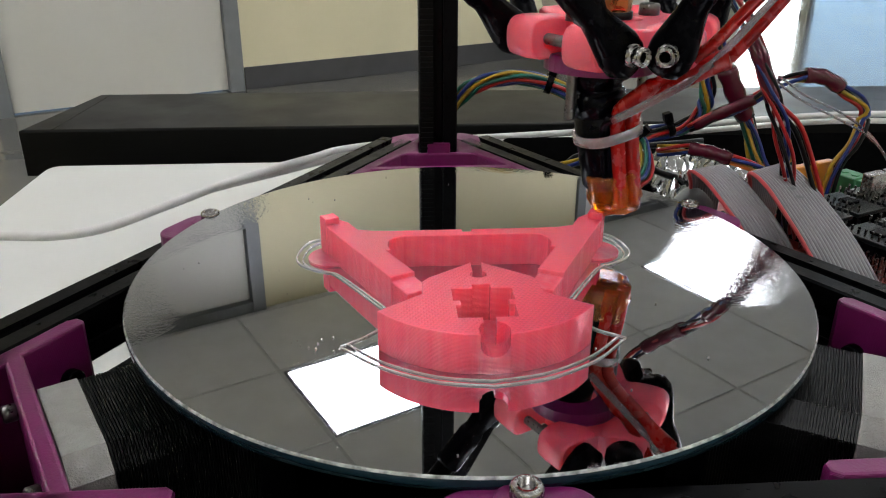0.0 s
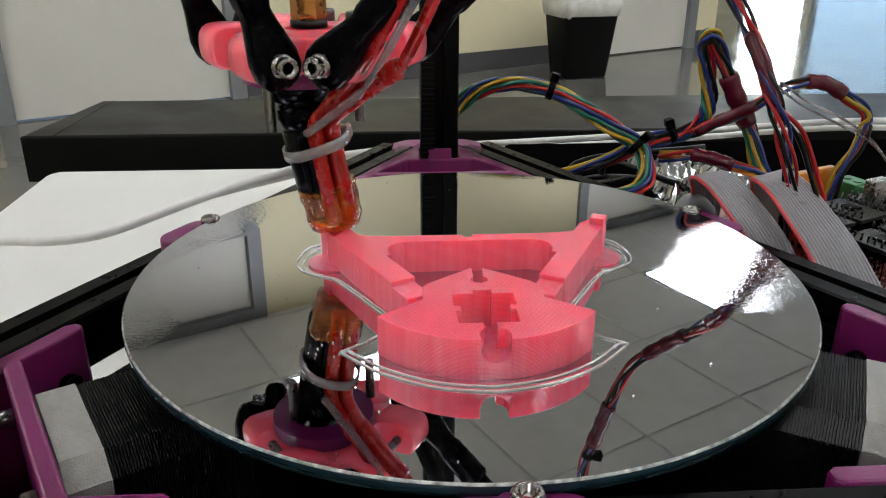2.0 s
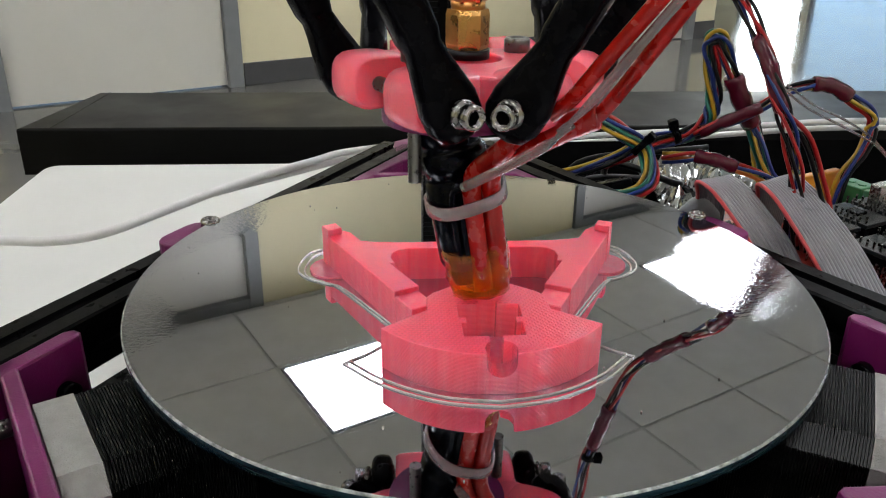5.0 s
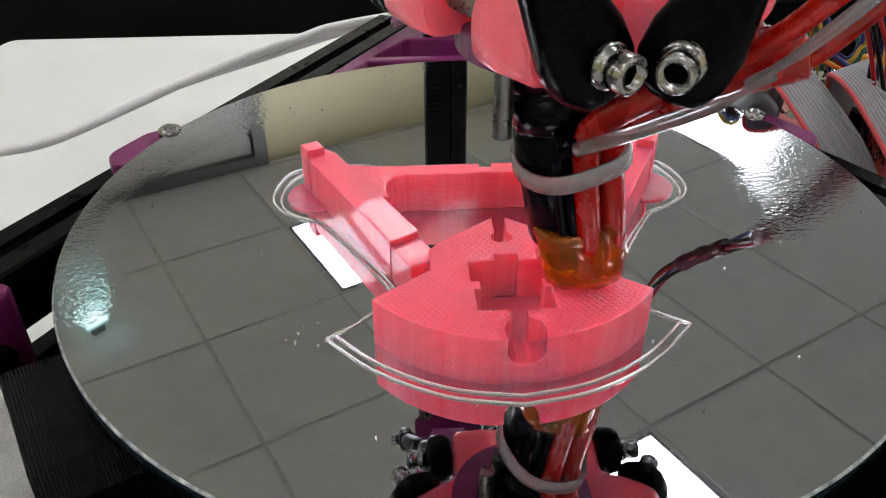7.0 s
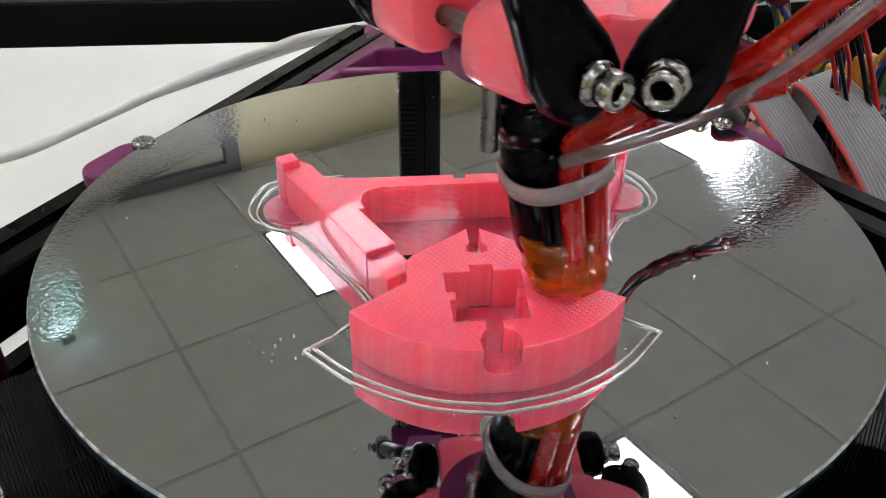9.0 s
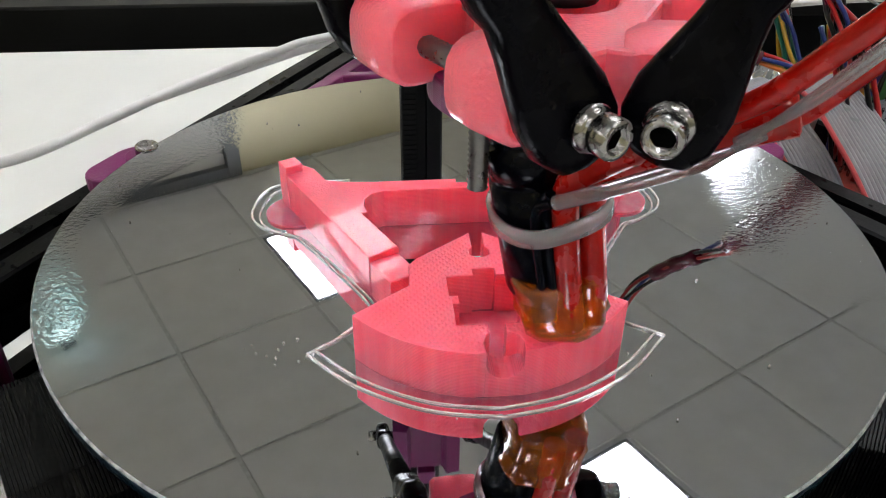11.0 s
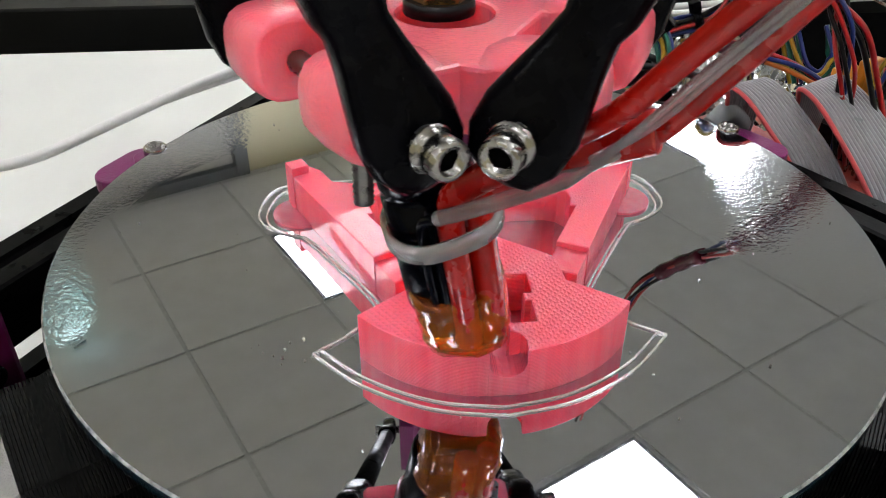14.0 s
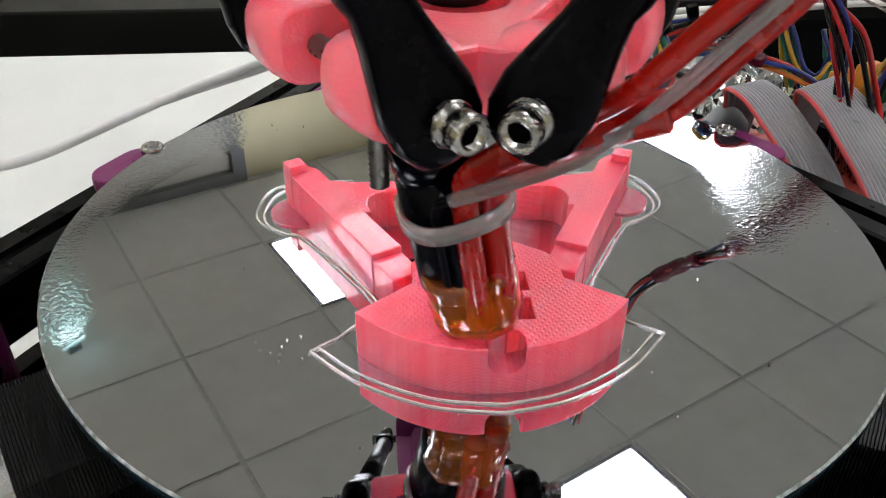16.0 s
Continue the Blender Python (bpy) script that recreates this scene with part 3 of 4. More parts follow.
def build_corner():
    """A printed corner bracket, its vertex along +x; z 0 at its top."""
    h = 45.0
    # arms lie on the inner faces of the two bars
    def edge(s, d):
        a = radians(60)
        return Vector((d * math.cos(a) + s * math.sin(a), d * math.sin(a) - s * math.cos(a)))
    t = thing("corner_bracket", "purple printed corner bracket of the printer base", "corner bracket", "three corner brackets")
    inner = EXT_R - 7.7
    pl = 103.0
    # outer body round the tower with an open pocket
    q = lambda s, d: tuple(edge(s, d))
    m = lambda p: (p[0], -p[1])
    outline = [(pl, (inner - pl * .5) / .866)] + [q(120, inner)] + [(TOWER_R - 2, 19), (TOWER_R + 16, 19), (TOWER_R + 21, 13)]
    outline = outline + [m(p) for p in reversed(outline)]
    hole = [(pl + 4, (inner - 5 - (pl + 4) * .5) / .866), (pl + 5, (inner - 4.5 - (pl + 5) * .5) / .866), (TOWER_R - 12, 15.5), (TOWER_R - 10, 13), (TOWER_R - 10, -13), (TOWER_R - 12, -15.5), (pl + 5, -(inner - 4.5 - (pl + 5) * .5) / .866), (pl + 4, -(inner - 5 - (pl + 4) * .5) / .866)]
    slot = [(TOWER_R - 7.9, 7.9), (TOWER_R + 7.9, 7.9), (TOWER_R + 7.9, -7.9), (TOWER_R - 7.9, -7.9)]
    bm = B()
    prism(bm, [outline, hole, slot], -h, 0, bevel=0.8)
    part("body", bm, PURPLE, t)
    for s in (1, -1):
        bm = B()
        pts = [q(120, inner - .2), q(60, inner - .2), q(58, inner - 1.5), q(58, inner - 3.8), q(59.5, inner - 5), q(112, inner - 5)]
        if s < 0:
            pts = [m(p) for p in reversed(pts)]
        prism(bm, [pts], -h, 0, bevel=0.7)
        part("arm", bm, PURPLE, t)
        for z in (-12, -33):
            bm = B()
            c = Vector((*q(66, inner - 5), z))
            n = Vector((math.cos(radians(60)), math.sin(radians(60)), 0))
            if s < 0:
                c.y, n.y = -c.y, -n.y
            cyl(bm, c - n * 3, c, 2.8, 14, ch=.4)
            cyl(bm, c - n * 3.05, c - n * 2.2, 1.4, 6)
            part("screw", bm, BLACK_PLASTIC, t)
    bm = B()
    box(bm, TOWER_R - 9.6, TOWER_R - 7.9, -4.6, 4.6, -h, TONGUE_TOP, bevel=.4)
    part("tongue", bm, PURPLE, t)
    for y, z in ((15.5, -7), (-15.5, -7), (15.5, -38), (-15.5, -38)):
        bm = B()
        cyl(bm, (pl + 4, y, z), (pl + 7, y, z), 2.0, 14, ch=.4)
        part("motor_screw", bm, DARK_STEEL, t)
    return t


def build_motor():
    t = thing("stepper_motor", "black laminated stepper motor with a cast aluminium end cap", "stepper motor", "three stepper motors")
    w, c = 18.0, 4.5

    def octa(w, c):
        return [(-w, -w + c), (-w + c, -w), (w - c, -w), (w, -w + c), (w, w - c), (w - c, w), (-w + c, w), (-w, w - c)]
    zc = -7.5 - 18.0
    L = 102.6

    def slab(x0, x1, w, c):
        bm = B()
        rings(bm, [[Vector((x0, y, zc + z)) for y, z in octa(w, c)], [Vector((x1, y, zc + z)) for y, z in octa(w, c)]], False)
        return bm
    part("front_cap", slab(L - 8, L, w, c), ALU, t, "cast aluminium end cap")
    bm = B()
    rings(bm, [[Vector((0, y, zc + z)) for y, z in octa(w - .3, c - .2)], [Vector((.42, y, zc + z)) for y, z in octa(w - .3, c - .2)]], False)
    lam = mesh_of("lamination", bm, LAMINATION)
    for k in range(46):
        ob = new("lamination", lam)
        ob.parent = t
        ob.matrix_basis = place(L - 8.6 - k * .6, random.uniform(-.05, .05), random.uniform(-.06, .06))
    bm = B()
    rings(bm, [[Vector((L - 36, y, zc + z)) for y, z in octa(w - .9, c)], [Vector((L - 8, y, zc + z)) for y, z in octa(w - .9, c)]], False)
    part("stator_core", bm, LAMINATION, t, "black stator core")
    part("rear_cap", slab(L - 44, L - 36, w - .2, c), BLACK_PLASTIC, t)
    return t


def build_bed():
    bed = thing("mirror_bed", "round mirror glass print bed with dried glue toward the rim", "print bed", at=place(0, 1.3, 0))
    bm = B()
    seg = 160
    lp = lambda r, z: [Vector((r * math.cos(2 * math.pi * i / seg), r * math.sin(2 * math.pi * i / seg), z)) for i in range(seg)]
    rings(bm, [lp(84.6, -.02), lp(84.6, 0)], False)
    part("mirror_face", bm, MIRROR, bed)
    bm = B()
    rings(bm, [lp(84.2, -3.0), lp(85, -2.6), lp(85, -.45), lp(84.62, -.03)], True)
    part("glass_disc", bm, GLASS_EDGE, bed, "blue-green ground glass edge")
    # Thin chamfer ring; the edge highlight is put into its pale colour.
    bm = B()
    rings(bm, [lp(84.62, .01), lp(85.02, -.38), lp(85.0, -.5), lp(84.5, -.1)], True, False)
    part("rim_glint_ring", bm, RIM_GLINT, bed, "glass rim chamfer coloured pale for its bright glints")
    # clamps that hold the glass on the bars
    for x, y, a in ((0, -87.0, -90), (75.6, 43.6, 30), (-75.6, 43.6, 150)):
        t = thing("bed_clamp", "purple printed bed clamp with a steel button screw", "bed clamp", "three bed clamps",
                  at=place(EXT_R * math.cos(radians(a)), EXT_R * math.sin(radians(a)), FRAME_TOP, 0, 0, a))
        sh = {-90: 0.0, 30: -6.0, 150: 6.0}[a]
        hl = 8.0 if a == -90 else 4.4
        bm = B()
        o = arc(0, hl + sh, 5.8, 0, 180, 10) + arc(0, sh - hl, 5.8, 180, 360, 10)
        prism(bm, [[(x + 1.5, y) for x, y in o]], 0, 3.6, bevel=.6)
        part("plate", bm, PURPLE, t)
        bm = B()
        prism(bm, [arc(-.4, sh * .25, 4.0, 0, 345, 20)], 3.62, 4.4, bevel=.3)
        part("lip", bm, PURPLE, t)
        bm = B()
        sy = 1.6 if a == -90 else 0.0
        lathe(bm, (-1.2, sy, 4.42), (-1.2, sy, 6.8), [(0, .1), (0, 2.9), (.62, 2.9), (.85, 2.75), (1, 2.35), (1, 1.6), (.15, 1.6), (.15, .1)], 20)
        part("screw", bm, STEEL, t, "steel socket screw")


# ------------------------------------------------------------- the printed part

def build_print():
    t = thing("printed_part", "half-finished translucent pink plastic part on the mirror", "printed part")
    H = PRINT_Z
    # fan-shaped front block with a cross-shaped hole, a front bore and a slot at its tip
    fr = arc(0, -23.7, 28.7, 217, 323, 26)
    left = [p for p in fr if p[0] < -2.4]
    right = [p for p in fr if p[0] > 3.6]
    cross_l = [(-6.3, -45.0), (-6.3, -39.4), (-5.2, -39.4), (-5.2, -37.2), (-6.7, -37.2), (-6.7, -31.6), (-2.0, -31.6), (-2.0, -29.6),
               (2.0, -29.6), (2.0, -31.6), (6.7, -31.6), (6.7, -37.2), (5.2, -37.2), (5.2, -39.4), (6.3, -39.4), (6.3, -45.0), (1.5, -45.0)]
    outline = left + [(-2.4, -52.0)] + [(-2.6, -49.6), (-1.9, -47.9), (-1.2, -47.0), (-1.2, -45.0)] + cross_l + [(1.5, -47.0), (3.1, -47.9), (3.8, -49.6), (3.6, -52.0)] + right
    outline += [(13.4, -34.0), (13.0, -27.5), (11.6, -25.6), (1.3, -17.7), (1.1, -22.5), (1.8, -23.6), (1.8, -25.2), (.6, -26.0), (-.6, -26.0), (-1.8, -25.2), (-1.8, -23.6), (-1.1, -22.5), (-1.1, -17.7),
                (-11.6, -25.6), (-13.0, -27.5), (-13.2, -33.6)]
    bm = B()
    prism(bm, [outline], 0.05, H, bevel=0.25)
    for f in bm.faces:
        f.material_index = 1 if f.normal.z > .9 else 0
    part("front_block", bm, (PINK, PINK_TOP), t)
    # floor of the front bore: solid below half height
    bm = B()
    prof = [(-2.5, .05), (3.7, .05)] + [(.6 + 3.05 * math.cos(radians(q)), 6.9 + 3.05 * math.sin(radians(q))) for q in range(0, -181, -20)]
    rings(bm, [[Vector((x, y, z)) for x, z in prof] for y in (-52.15, -47.1)], False)
    part("bore_floor", bm, PINK, t)
    bm = B()
    prism(bm, [[(-6.7, -44.1), (-6.7, -31.3), (6.7, -31.3), (6.7, -44.1)]], 0.05, 1.0)
    part("pocket_floor", bm, PINK, t)
    AH = H - .5
    for s in (-1, 1):
        d = Vector((-17.4, 33.5)).normalized()
        n = Vector((d.y, -d.x))
        a0, a1 = Vector((-16.4, -23.6)), Vector((-33.8, 9.9))

        def P(u, w):
            p = a0 + (a1 - a0) * u + n * w
            return (-s * p.x, p.y)
        bm = B()
        prism(bm, [[P(.04, -3.3), P(1.0, -3.3), P(1.09, -1), P(1.09, 1.5), P(1.0, 3.0), P(.04, 3.0)]], 0.05, AH, bevel=.3)
        for f in bm.faces:
            f.material_index = 1 if f.normal.z > .9 else 0
        part("side_arm", bm, (PINK, PINK_SKIN), t)
        bm = B()
        prism(bm, [[P(-.16, -3.1), P(.045, -3.1), P(.045, 2.9), P(-.16, 2.9)]], 0.05, AH - 1.2, bevel=.3)
        part("arm_step", bm, PINK, t)
        bm = B()
        prism(bm, [[P(1.0, -3.5), P(1.10, -3.5), P(1.10, .4), P(1.0, .4)]], 0.05, H + 1.4, bevel=.25)
        part("horn", bm, PINK, t)
        bm = B()
        prism(bm, [arc(s * 35.5, 7.6, 6.4, 0, 345, 24)], 0.03, .55)
        part("corner_pad", bm, PINK, t, "thin round anti-warp pad")
    # back bar with a small notch, its pocket side rounded into the arms
    yb0, yb1 = .6, 4.6
    bm = B()
    o = [(-32.2, 9.6), (-30.6, 7.4), (-28.2, 5.9), (-24.5, 5.0), (-19, yb1), (-1.2, yb1), (-1.2, yb1 - 1.6), (1.2, yb1 - 1.6), (1.2, yb1), (19, yb1), (24.5, 5.0), (28.2, 5.9), (30.6, 7.4), (32.2, 9.6), (30.0, 3.0), (27.0, -1.5), (23.5, -8.5)]
    o += [(19.8, -8.0), (20.6, -5.0), (20.4, -2.4), (19.0, -.4), (16.5, yb0), (-16.5, yb0), (-19.0, -.4), (-20.4, -2.4), (-20.6, -5.0), (-19.8, -8.0), (-23.5, -8.5), (-27.0, -1.5), (-30.0, 3.0)]
    prism(bm, [o], 0.05, AH - .02, bevel=.3)
    for f in bm.faces:
        f.material_index = 1 if f.normal.z > .9 else 0
    part("back_bar", bm, (PINK, PINK_SKIN), t)
    # clear skirt beads laid round the part
    sk = thing("skirt", "clear plastic priming loops laid round the printed part", "skirt")
    half = [(2, -56.4), (12, -54.2), (22.5, -48.2), (31.0, -39.6)]
    side = [(26.2, -36.2), (21.0, -30.2), (20.4, -26.5), (26.0, -16.5), (34.6, -3.0), (38.5, -.8), (43.5, 3.4), (45.0, 9.5), (42.2, 18.6), (34, 21.0), (24, 21.4)]

    def lay(pts, z, r):
        bm = B()
        tube(bm, [(x, y, z) for x, y in pts], r, 6, 5)
        part("bead", bm, SKIRT, sk)
    for k, g in enumerate((0, 1.9)):
        f = lambda p: (p[0] * (1 - g / 48), (p[1] + 18) * (1 - g / 40) - 18)
        lay([f((-x, y)) for x, y in reversed(half)] + [f(p) for p in half], .24, .21)
        for s in (-1, 1):
            lay([f((s * 31.0, -39.6)), f((s * 29.5, -38.6)), f((s * 26.4, -36.4))], .24, .21)
            lay([f((s * x, y)) for x, y in side], .24, .21)


def build_specks():
    """Crumbs of clear plastic on the mirror."""
    rnd = random.Random(5)
    bm = B()
    for k in range(46):
        a, r = rnd.uniform(0, 6.283), 80 * math.sqrt(rnd.uniform(.05, 1))
        if k < 14:
            a, r = math.atan2(-38 + rnd.uniform(-5, 5), -36 + rnd.uniform(-5, 5)), 52 + rnd.uniform(-4, 4)
        q = rnd.uniform(.08, .26)
        bmesh.ops.create_icosphere(bm, subdivisions=1, radius=q, matrix=Matrix.Translation((r * math.cos(a), r * math.sin(a), q * .8)))
    tagged(part("plastic_crumbs", bm, SKIRT, label="tiny clear plastic crumbs on the mirror", kind="stuff"), category="crumbs")


# ------------------------------------------------------------- moving head
TOWERS = (210, 330, 90)
J_R, J_V = 18.0, 19.5


TILT = Matrix.Translation((-5.0 * MM, 0, -6 * MM)) @ pose(0, 0, 0, 0, -11, 0) @ Matrix.Translation((0, 0, 6 * MM))


def build_effector():
    e = thing("print_head", "pink printed delta effector carrying a black hot end", "print head")
    # platform
    bm = B()
    o = []
    for a in (-90, 30, 150):
        u = Vector((math.cos(radians(a)), math.sin(radians(a))))
        v = Vector((-u.y, u.x))
        for r, w in ((15, -13.5), (19.5, -9), (20.5, -4), (18.5, 0), (20.5, 4), (19.5, 9), (15, 13.5)):
            o.append(tuple(u * r + v * w))
        u2 = Vector((math.cos(radians(a + 60)), math.sin(radians(a + 60))))
        v2 = Vector((-u2.y, u2.x))
        for r, w in ((14.5, -6.4), (11.0, -5.0), (11.0, 5.0), (14.5, 6.4)):
            o.append(tuple(u2 * r + v2 * w))
    prism(bm, [o, arc(0, 0, 6.2, 360, 18, 18)], -3.6, 4.2, bevel=.6)
    part("platform", bm, PINK_HEAD, e)
    for a in TOWERS:
        u = Vector((math.cos(radians(a)), math.sin(radians(a)), 0))
        v = Vector((-u.y, u.x, 0))
        for s in (-1, 1):
            bm = B()
            # rounded boss on the joint axis, blended into the platform
            loops = []
            for w, r in ((5.4, 4.7), (5.9, 5.3), (9.5, 5.5), (14.9, 5.2), (15.9, 4.5)):
                c = u * J_R + v * (s * w)
                lp = []
                for i in range(24):
                    an = 2 * math.pi * i / 24
                    x, y = math.cos(an), math.sin(an)
                    q = (abs(x) ** 3 + abs(y) ** 3) ** (-1 / 3)
                    k = r * q * (1.0 if x > 0 else 1.9)
                    lp.append(c + u * (x * k) + Vector((0, 0, y * r * q * .97)))
                loops.append(lp)
            rings(bm, loops)
            part("boss", bm, PINK_HEAD, e)
            bm = B()
            c0, c1 = u * J_R + v * (s * 16.0), u * J_R + v * (s * 22.6)
            cyl(bm, c0, c1, 1.6, 10)
            hexa(bm, u * J_R + v * (s * 16.3), u * J_R + v * (s * 18.0), 2.9)
            lathe(bm, c1, u * J_R + v * (s * 27.0), [(0, 2.1), (.1, 2.55), (.24, 2.65), (.36, 2.3), (.4, 1.7), (.44, 2.05), (.5, 2.2), (.93, 2.2), (1, 1.95), (1, 1.35), (.55, 1.3), (.55, .1)], 20)
            jb = part("joint_bolt", bm, STEEL, e, "steel socket bolt")
            # Black plug in the bolt recess; its colour stands for the shade inside.
            bm = B()
            cyl(bm, u * J_R + v * (s * 24.9), u * J_R + v * (s * 26.1), 1.3, 6)
            part("socket", bm, MATT_BLACK, jb)
        bm = B()
        pts = [u * J_R + v * w for w in (-7, 7)]
        n = 26
        lathe(bm, pts[0], pts[1], [(i / n, 1.5 - .22 * (i % 2)) for i in range(n + 1)], 10)
        part("threaded_pin", bm, DARK_STEEL, e)
    # purple groove mount below, with its screws
    bm = B()
    prism(bm, [arc(-3.2, 0, 14.6, 0, 350, 36), arc(-4.2, 0, 8.4, 360, 15, 23)], -8.0, -3.7, bevel=.8)
    part("groove_mount", bm, PURPLE, e, "purple printed ring clamp")
    for a in (30, 150, 270):
        u = Vector((math.cos(radians(a + 4)), math.sin(radians(a + 4)), 0)) * 12.4
        if a == 270:
            u = Vector((2, 12.6, 0))
        if a == 150:
            u = Vector((-11.2, -3.6, 0))
        bm = B()
        n = 30
        lathe(bm, u + Vector((0, 0, -20.4)), u + Vector((0, 0, -8)), [(i / n, 1.5 - .2 * (i % 2)) for i in range(n + 1)], 10)
        lathe(bm, u + Vector((0, 0, 4.2)), u + Vector((0, 0, 7)), [(0, 2.7), (.85, 2.7), (1, 2.4), (1, 1.4), (.4, 1.3), (.4, .1)], 16)
        part("mount_screw", bm, DARK_STEEL, e)
    # brass tube fitting on top
    bm = B()
    cyl(bm, (-.7, 0, 4.2), (-.7, 0, 6), 4.5, 18)
    part("fitting_washer", bm, W_BLACK, e)
    bm = B()
    hexa(bm, (-.7, 0, 6), (-.7, 0, 13.5), 4.3)
    cyl(bm, (-.7, 0, 13.5), (-.7, 0, 15), 3.4, 18)
    hexa(bm, (-.7, 0, 15), (-.7, 0, 21), 4.0)
    part("tube_fitting", bm, BRASS, e, "brass tube fitting")
    bm = B()
    tube(bm, [(0, 0, 20), (0, 1, 60), (2, 6, 110), (8, 20, 160)], 2.0, 10)
    part("filament_tube", bm, CLEAR_SLEEVE, e)
    # hot end
    bm = B()
    lathe(bm, (0, 0, -3), (0, 0, -40), [(0, 6), (.1, 6), (.1, 7), (.25, 7), (.26, 6.3), (.30, 6.3), (.31, 7), (.42, 7), (.43, 6.6), (.47, 6.6), (.48, 7), (.97, 7), (1, 6.6)], 28)
    part("hot_end_barrel", bm, PEEK, e, "glossy black hot end barrel", at=TILT)
    bm = B()
    loops = []
    for z, sx, sy in ((-35.6, 7.0, 7.5), (-36.6, 7.3, 7.8), (-38.0, 7.0, 7.6), (-39.5, 7.3, 7.8), (-41, 7.0, 7.5), (-43.0, 7.2, 7.6), (-44.8, 6.9, 7.3), (-46.6, 6.3, 6.6), (-47.2, 4.2, 4.2)):
        lp = []
        for i in range(22):
            an = 2 * math.pi * i / 22
            c, s = math.cos(an), math.sin(an)
            k = (abs(c) ** 4 + abs(s) ** 4) ** -.25
            k = .45 + .55 * k
            lp.append(Vector((.9 + c * sx * k + random.uniform(-.3, .3), -1.2 + s * sy * k + random.uniform(-.3, .3), z + random.uniform(-.35, .35))))
        loops.append(lp)
    rings(bm, loops)
    part("tape_wrap", bm, KAPTON, e, "wrinkled amber polyimide tape", at=TILT)
    bm = B()
    box(bm, -4.6, 5.4, -5.6, 5.0, -44, -36.5, bevel=1.6)
    part("heater_block", bm, KAPTON_CORE, e, at=TILT)
    bm = B()
    lathe(bm, (0, 0, -45), (0, 0, BALL_Z * -1 + PRINT_Z + .1), [(0, 3), (.45, 3), (1, .5)], 14)
    part("nozzle", bm, BRASS, e, at=TILT)
    # zip tie
    bm = B()
    loops = []
    for i in range(40):
        an = 2 * math.pi * i / 40
        c, s = math.cos(an), math.sin(an)
        rx, ry = (9.4 if c > 0 else 7.4), (11.0 if s < 0 else 7.4)
        if c > 0 and s < 0:
            k = .3 + .7 * (c ** 4 + s ** 4) ** -.25
            rx, ry = rx * k, ry * k
        z = -24.6 + 1.0 * c
        ctr = Vector((c * rx, s * ry, z))
        o = Vector((c, s, 0))
        loops.append([ctr + o * a + Vector((0, 0, b)) for a, b in ((.5, 1.3), (-.3, 1.3), (-.3, -1.3), (.5, -1.3))])
    loops.append(loops[0])
    rings(bm, loops, True, False)
    bmesh.ops.remove_doubles(bm, verts=bm.verts, dist=1e-4)
    box(bm, 7.0, 10.0, 2.0, 4.6, -25.8, -22.4, bevel=.5)
    part("cable_tie", bm, TIE, e, "clear nylon cable tie", at=TILT)
    # heater leads in red sleeves and the sensor sleeve
    for low, high, rr in (
            (((3.4, -6.4, -43.5), (2.0, -7.4, -34), (.5, -8.0, -24), (.4, -9.0, -17.4), (4.2, -12.8, -12), (9.8, -19.5, -5.2)),
             ((14.4, -27.1, 1.8), (18.5, -32.2, 9.4), (26.5, -42.3, 24.6), (38.0, -56.0, 47.0)), [2.0] * 36 + [1.35] * 80),
            (((7.2, -5.0, -43.5), (6.0, -6.0, -34), (4.5, -6.5, -24), (4.2, -8.4, -16.8), (8.4, -13.0, -11.4), (15.0, -19.5, -5.4), (19.6, -23.4, -2.0)),
             ((21.1, -24.5, -.6), (25.0, -29.2, 7.6), (31.7, -39.0, 23.8), (41.8, -53.4, 47.9)), [2.1] * 32 + [2.5] * 20 + [1.35] * 80)):
        bm = B()
        tube(bm, list(low) + list(high) + [(46, -58, 75), (50, -56, 108), (52, -46, 150)], rr, 12)
        part("heater_lead", bm, RED_SLEEVE, e, "red sleeved heater lead")
    bm = B()
    tube(bm, [(-1.8, -10.7, -19.3), (3.6, -15.8, -14.6), (10.6, -22.2, -8.2), (15.4, -27.0, -2.6)], [1.05] * 18 + [.85, .65, .5] + [.45] * 10, 10)
    part("sensor_sleeve", bm, CLEAR_SLEEVE, e, "white sensor sleeve")
    bm = B()
    for d in (0, .9):
        tube(bm, [(13.2, -25.0, -5.0 + d), (16.8 + d, -29.2, 1.6), (21.4 + d, -34.2, 10.4), (29.0 + d, -42.8, 25.0), (40.0 + d, -56.2, 48.0), (45, -60, 76), (49, -57, 108)], .5, 7)
    part("sensor_lead", bm, CLEAR_SLEEVE, e, "thin pale sensor wires")
    bm = B()
    tube(bm, [(.2, -10.2, -20.0), (-1.6, -8.6, -21.4), (-2.2, -7.6, -26), (-2.4, -7.2, -38)], .75, 8)
    tube(bm, [(.2, -9.9, -18.6), (-.4, -8.6, -20.6), (-.6, -7.9, -26), (-.9, -7.5, -38)], .75, 8)
    part("sensor_wire", bm, PEEK, e, at=TILT)
    return e


ROD_L = 186.0
CARR_R = 112.0


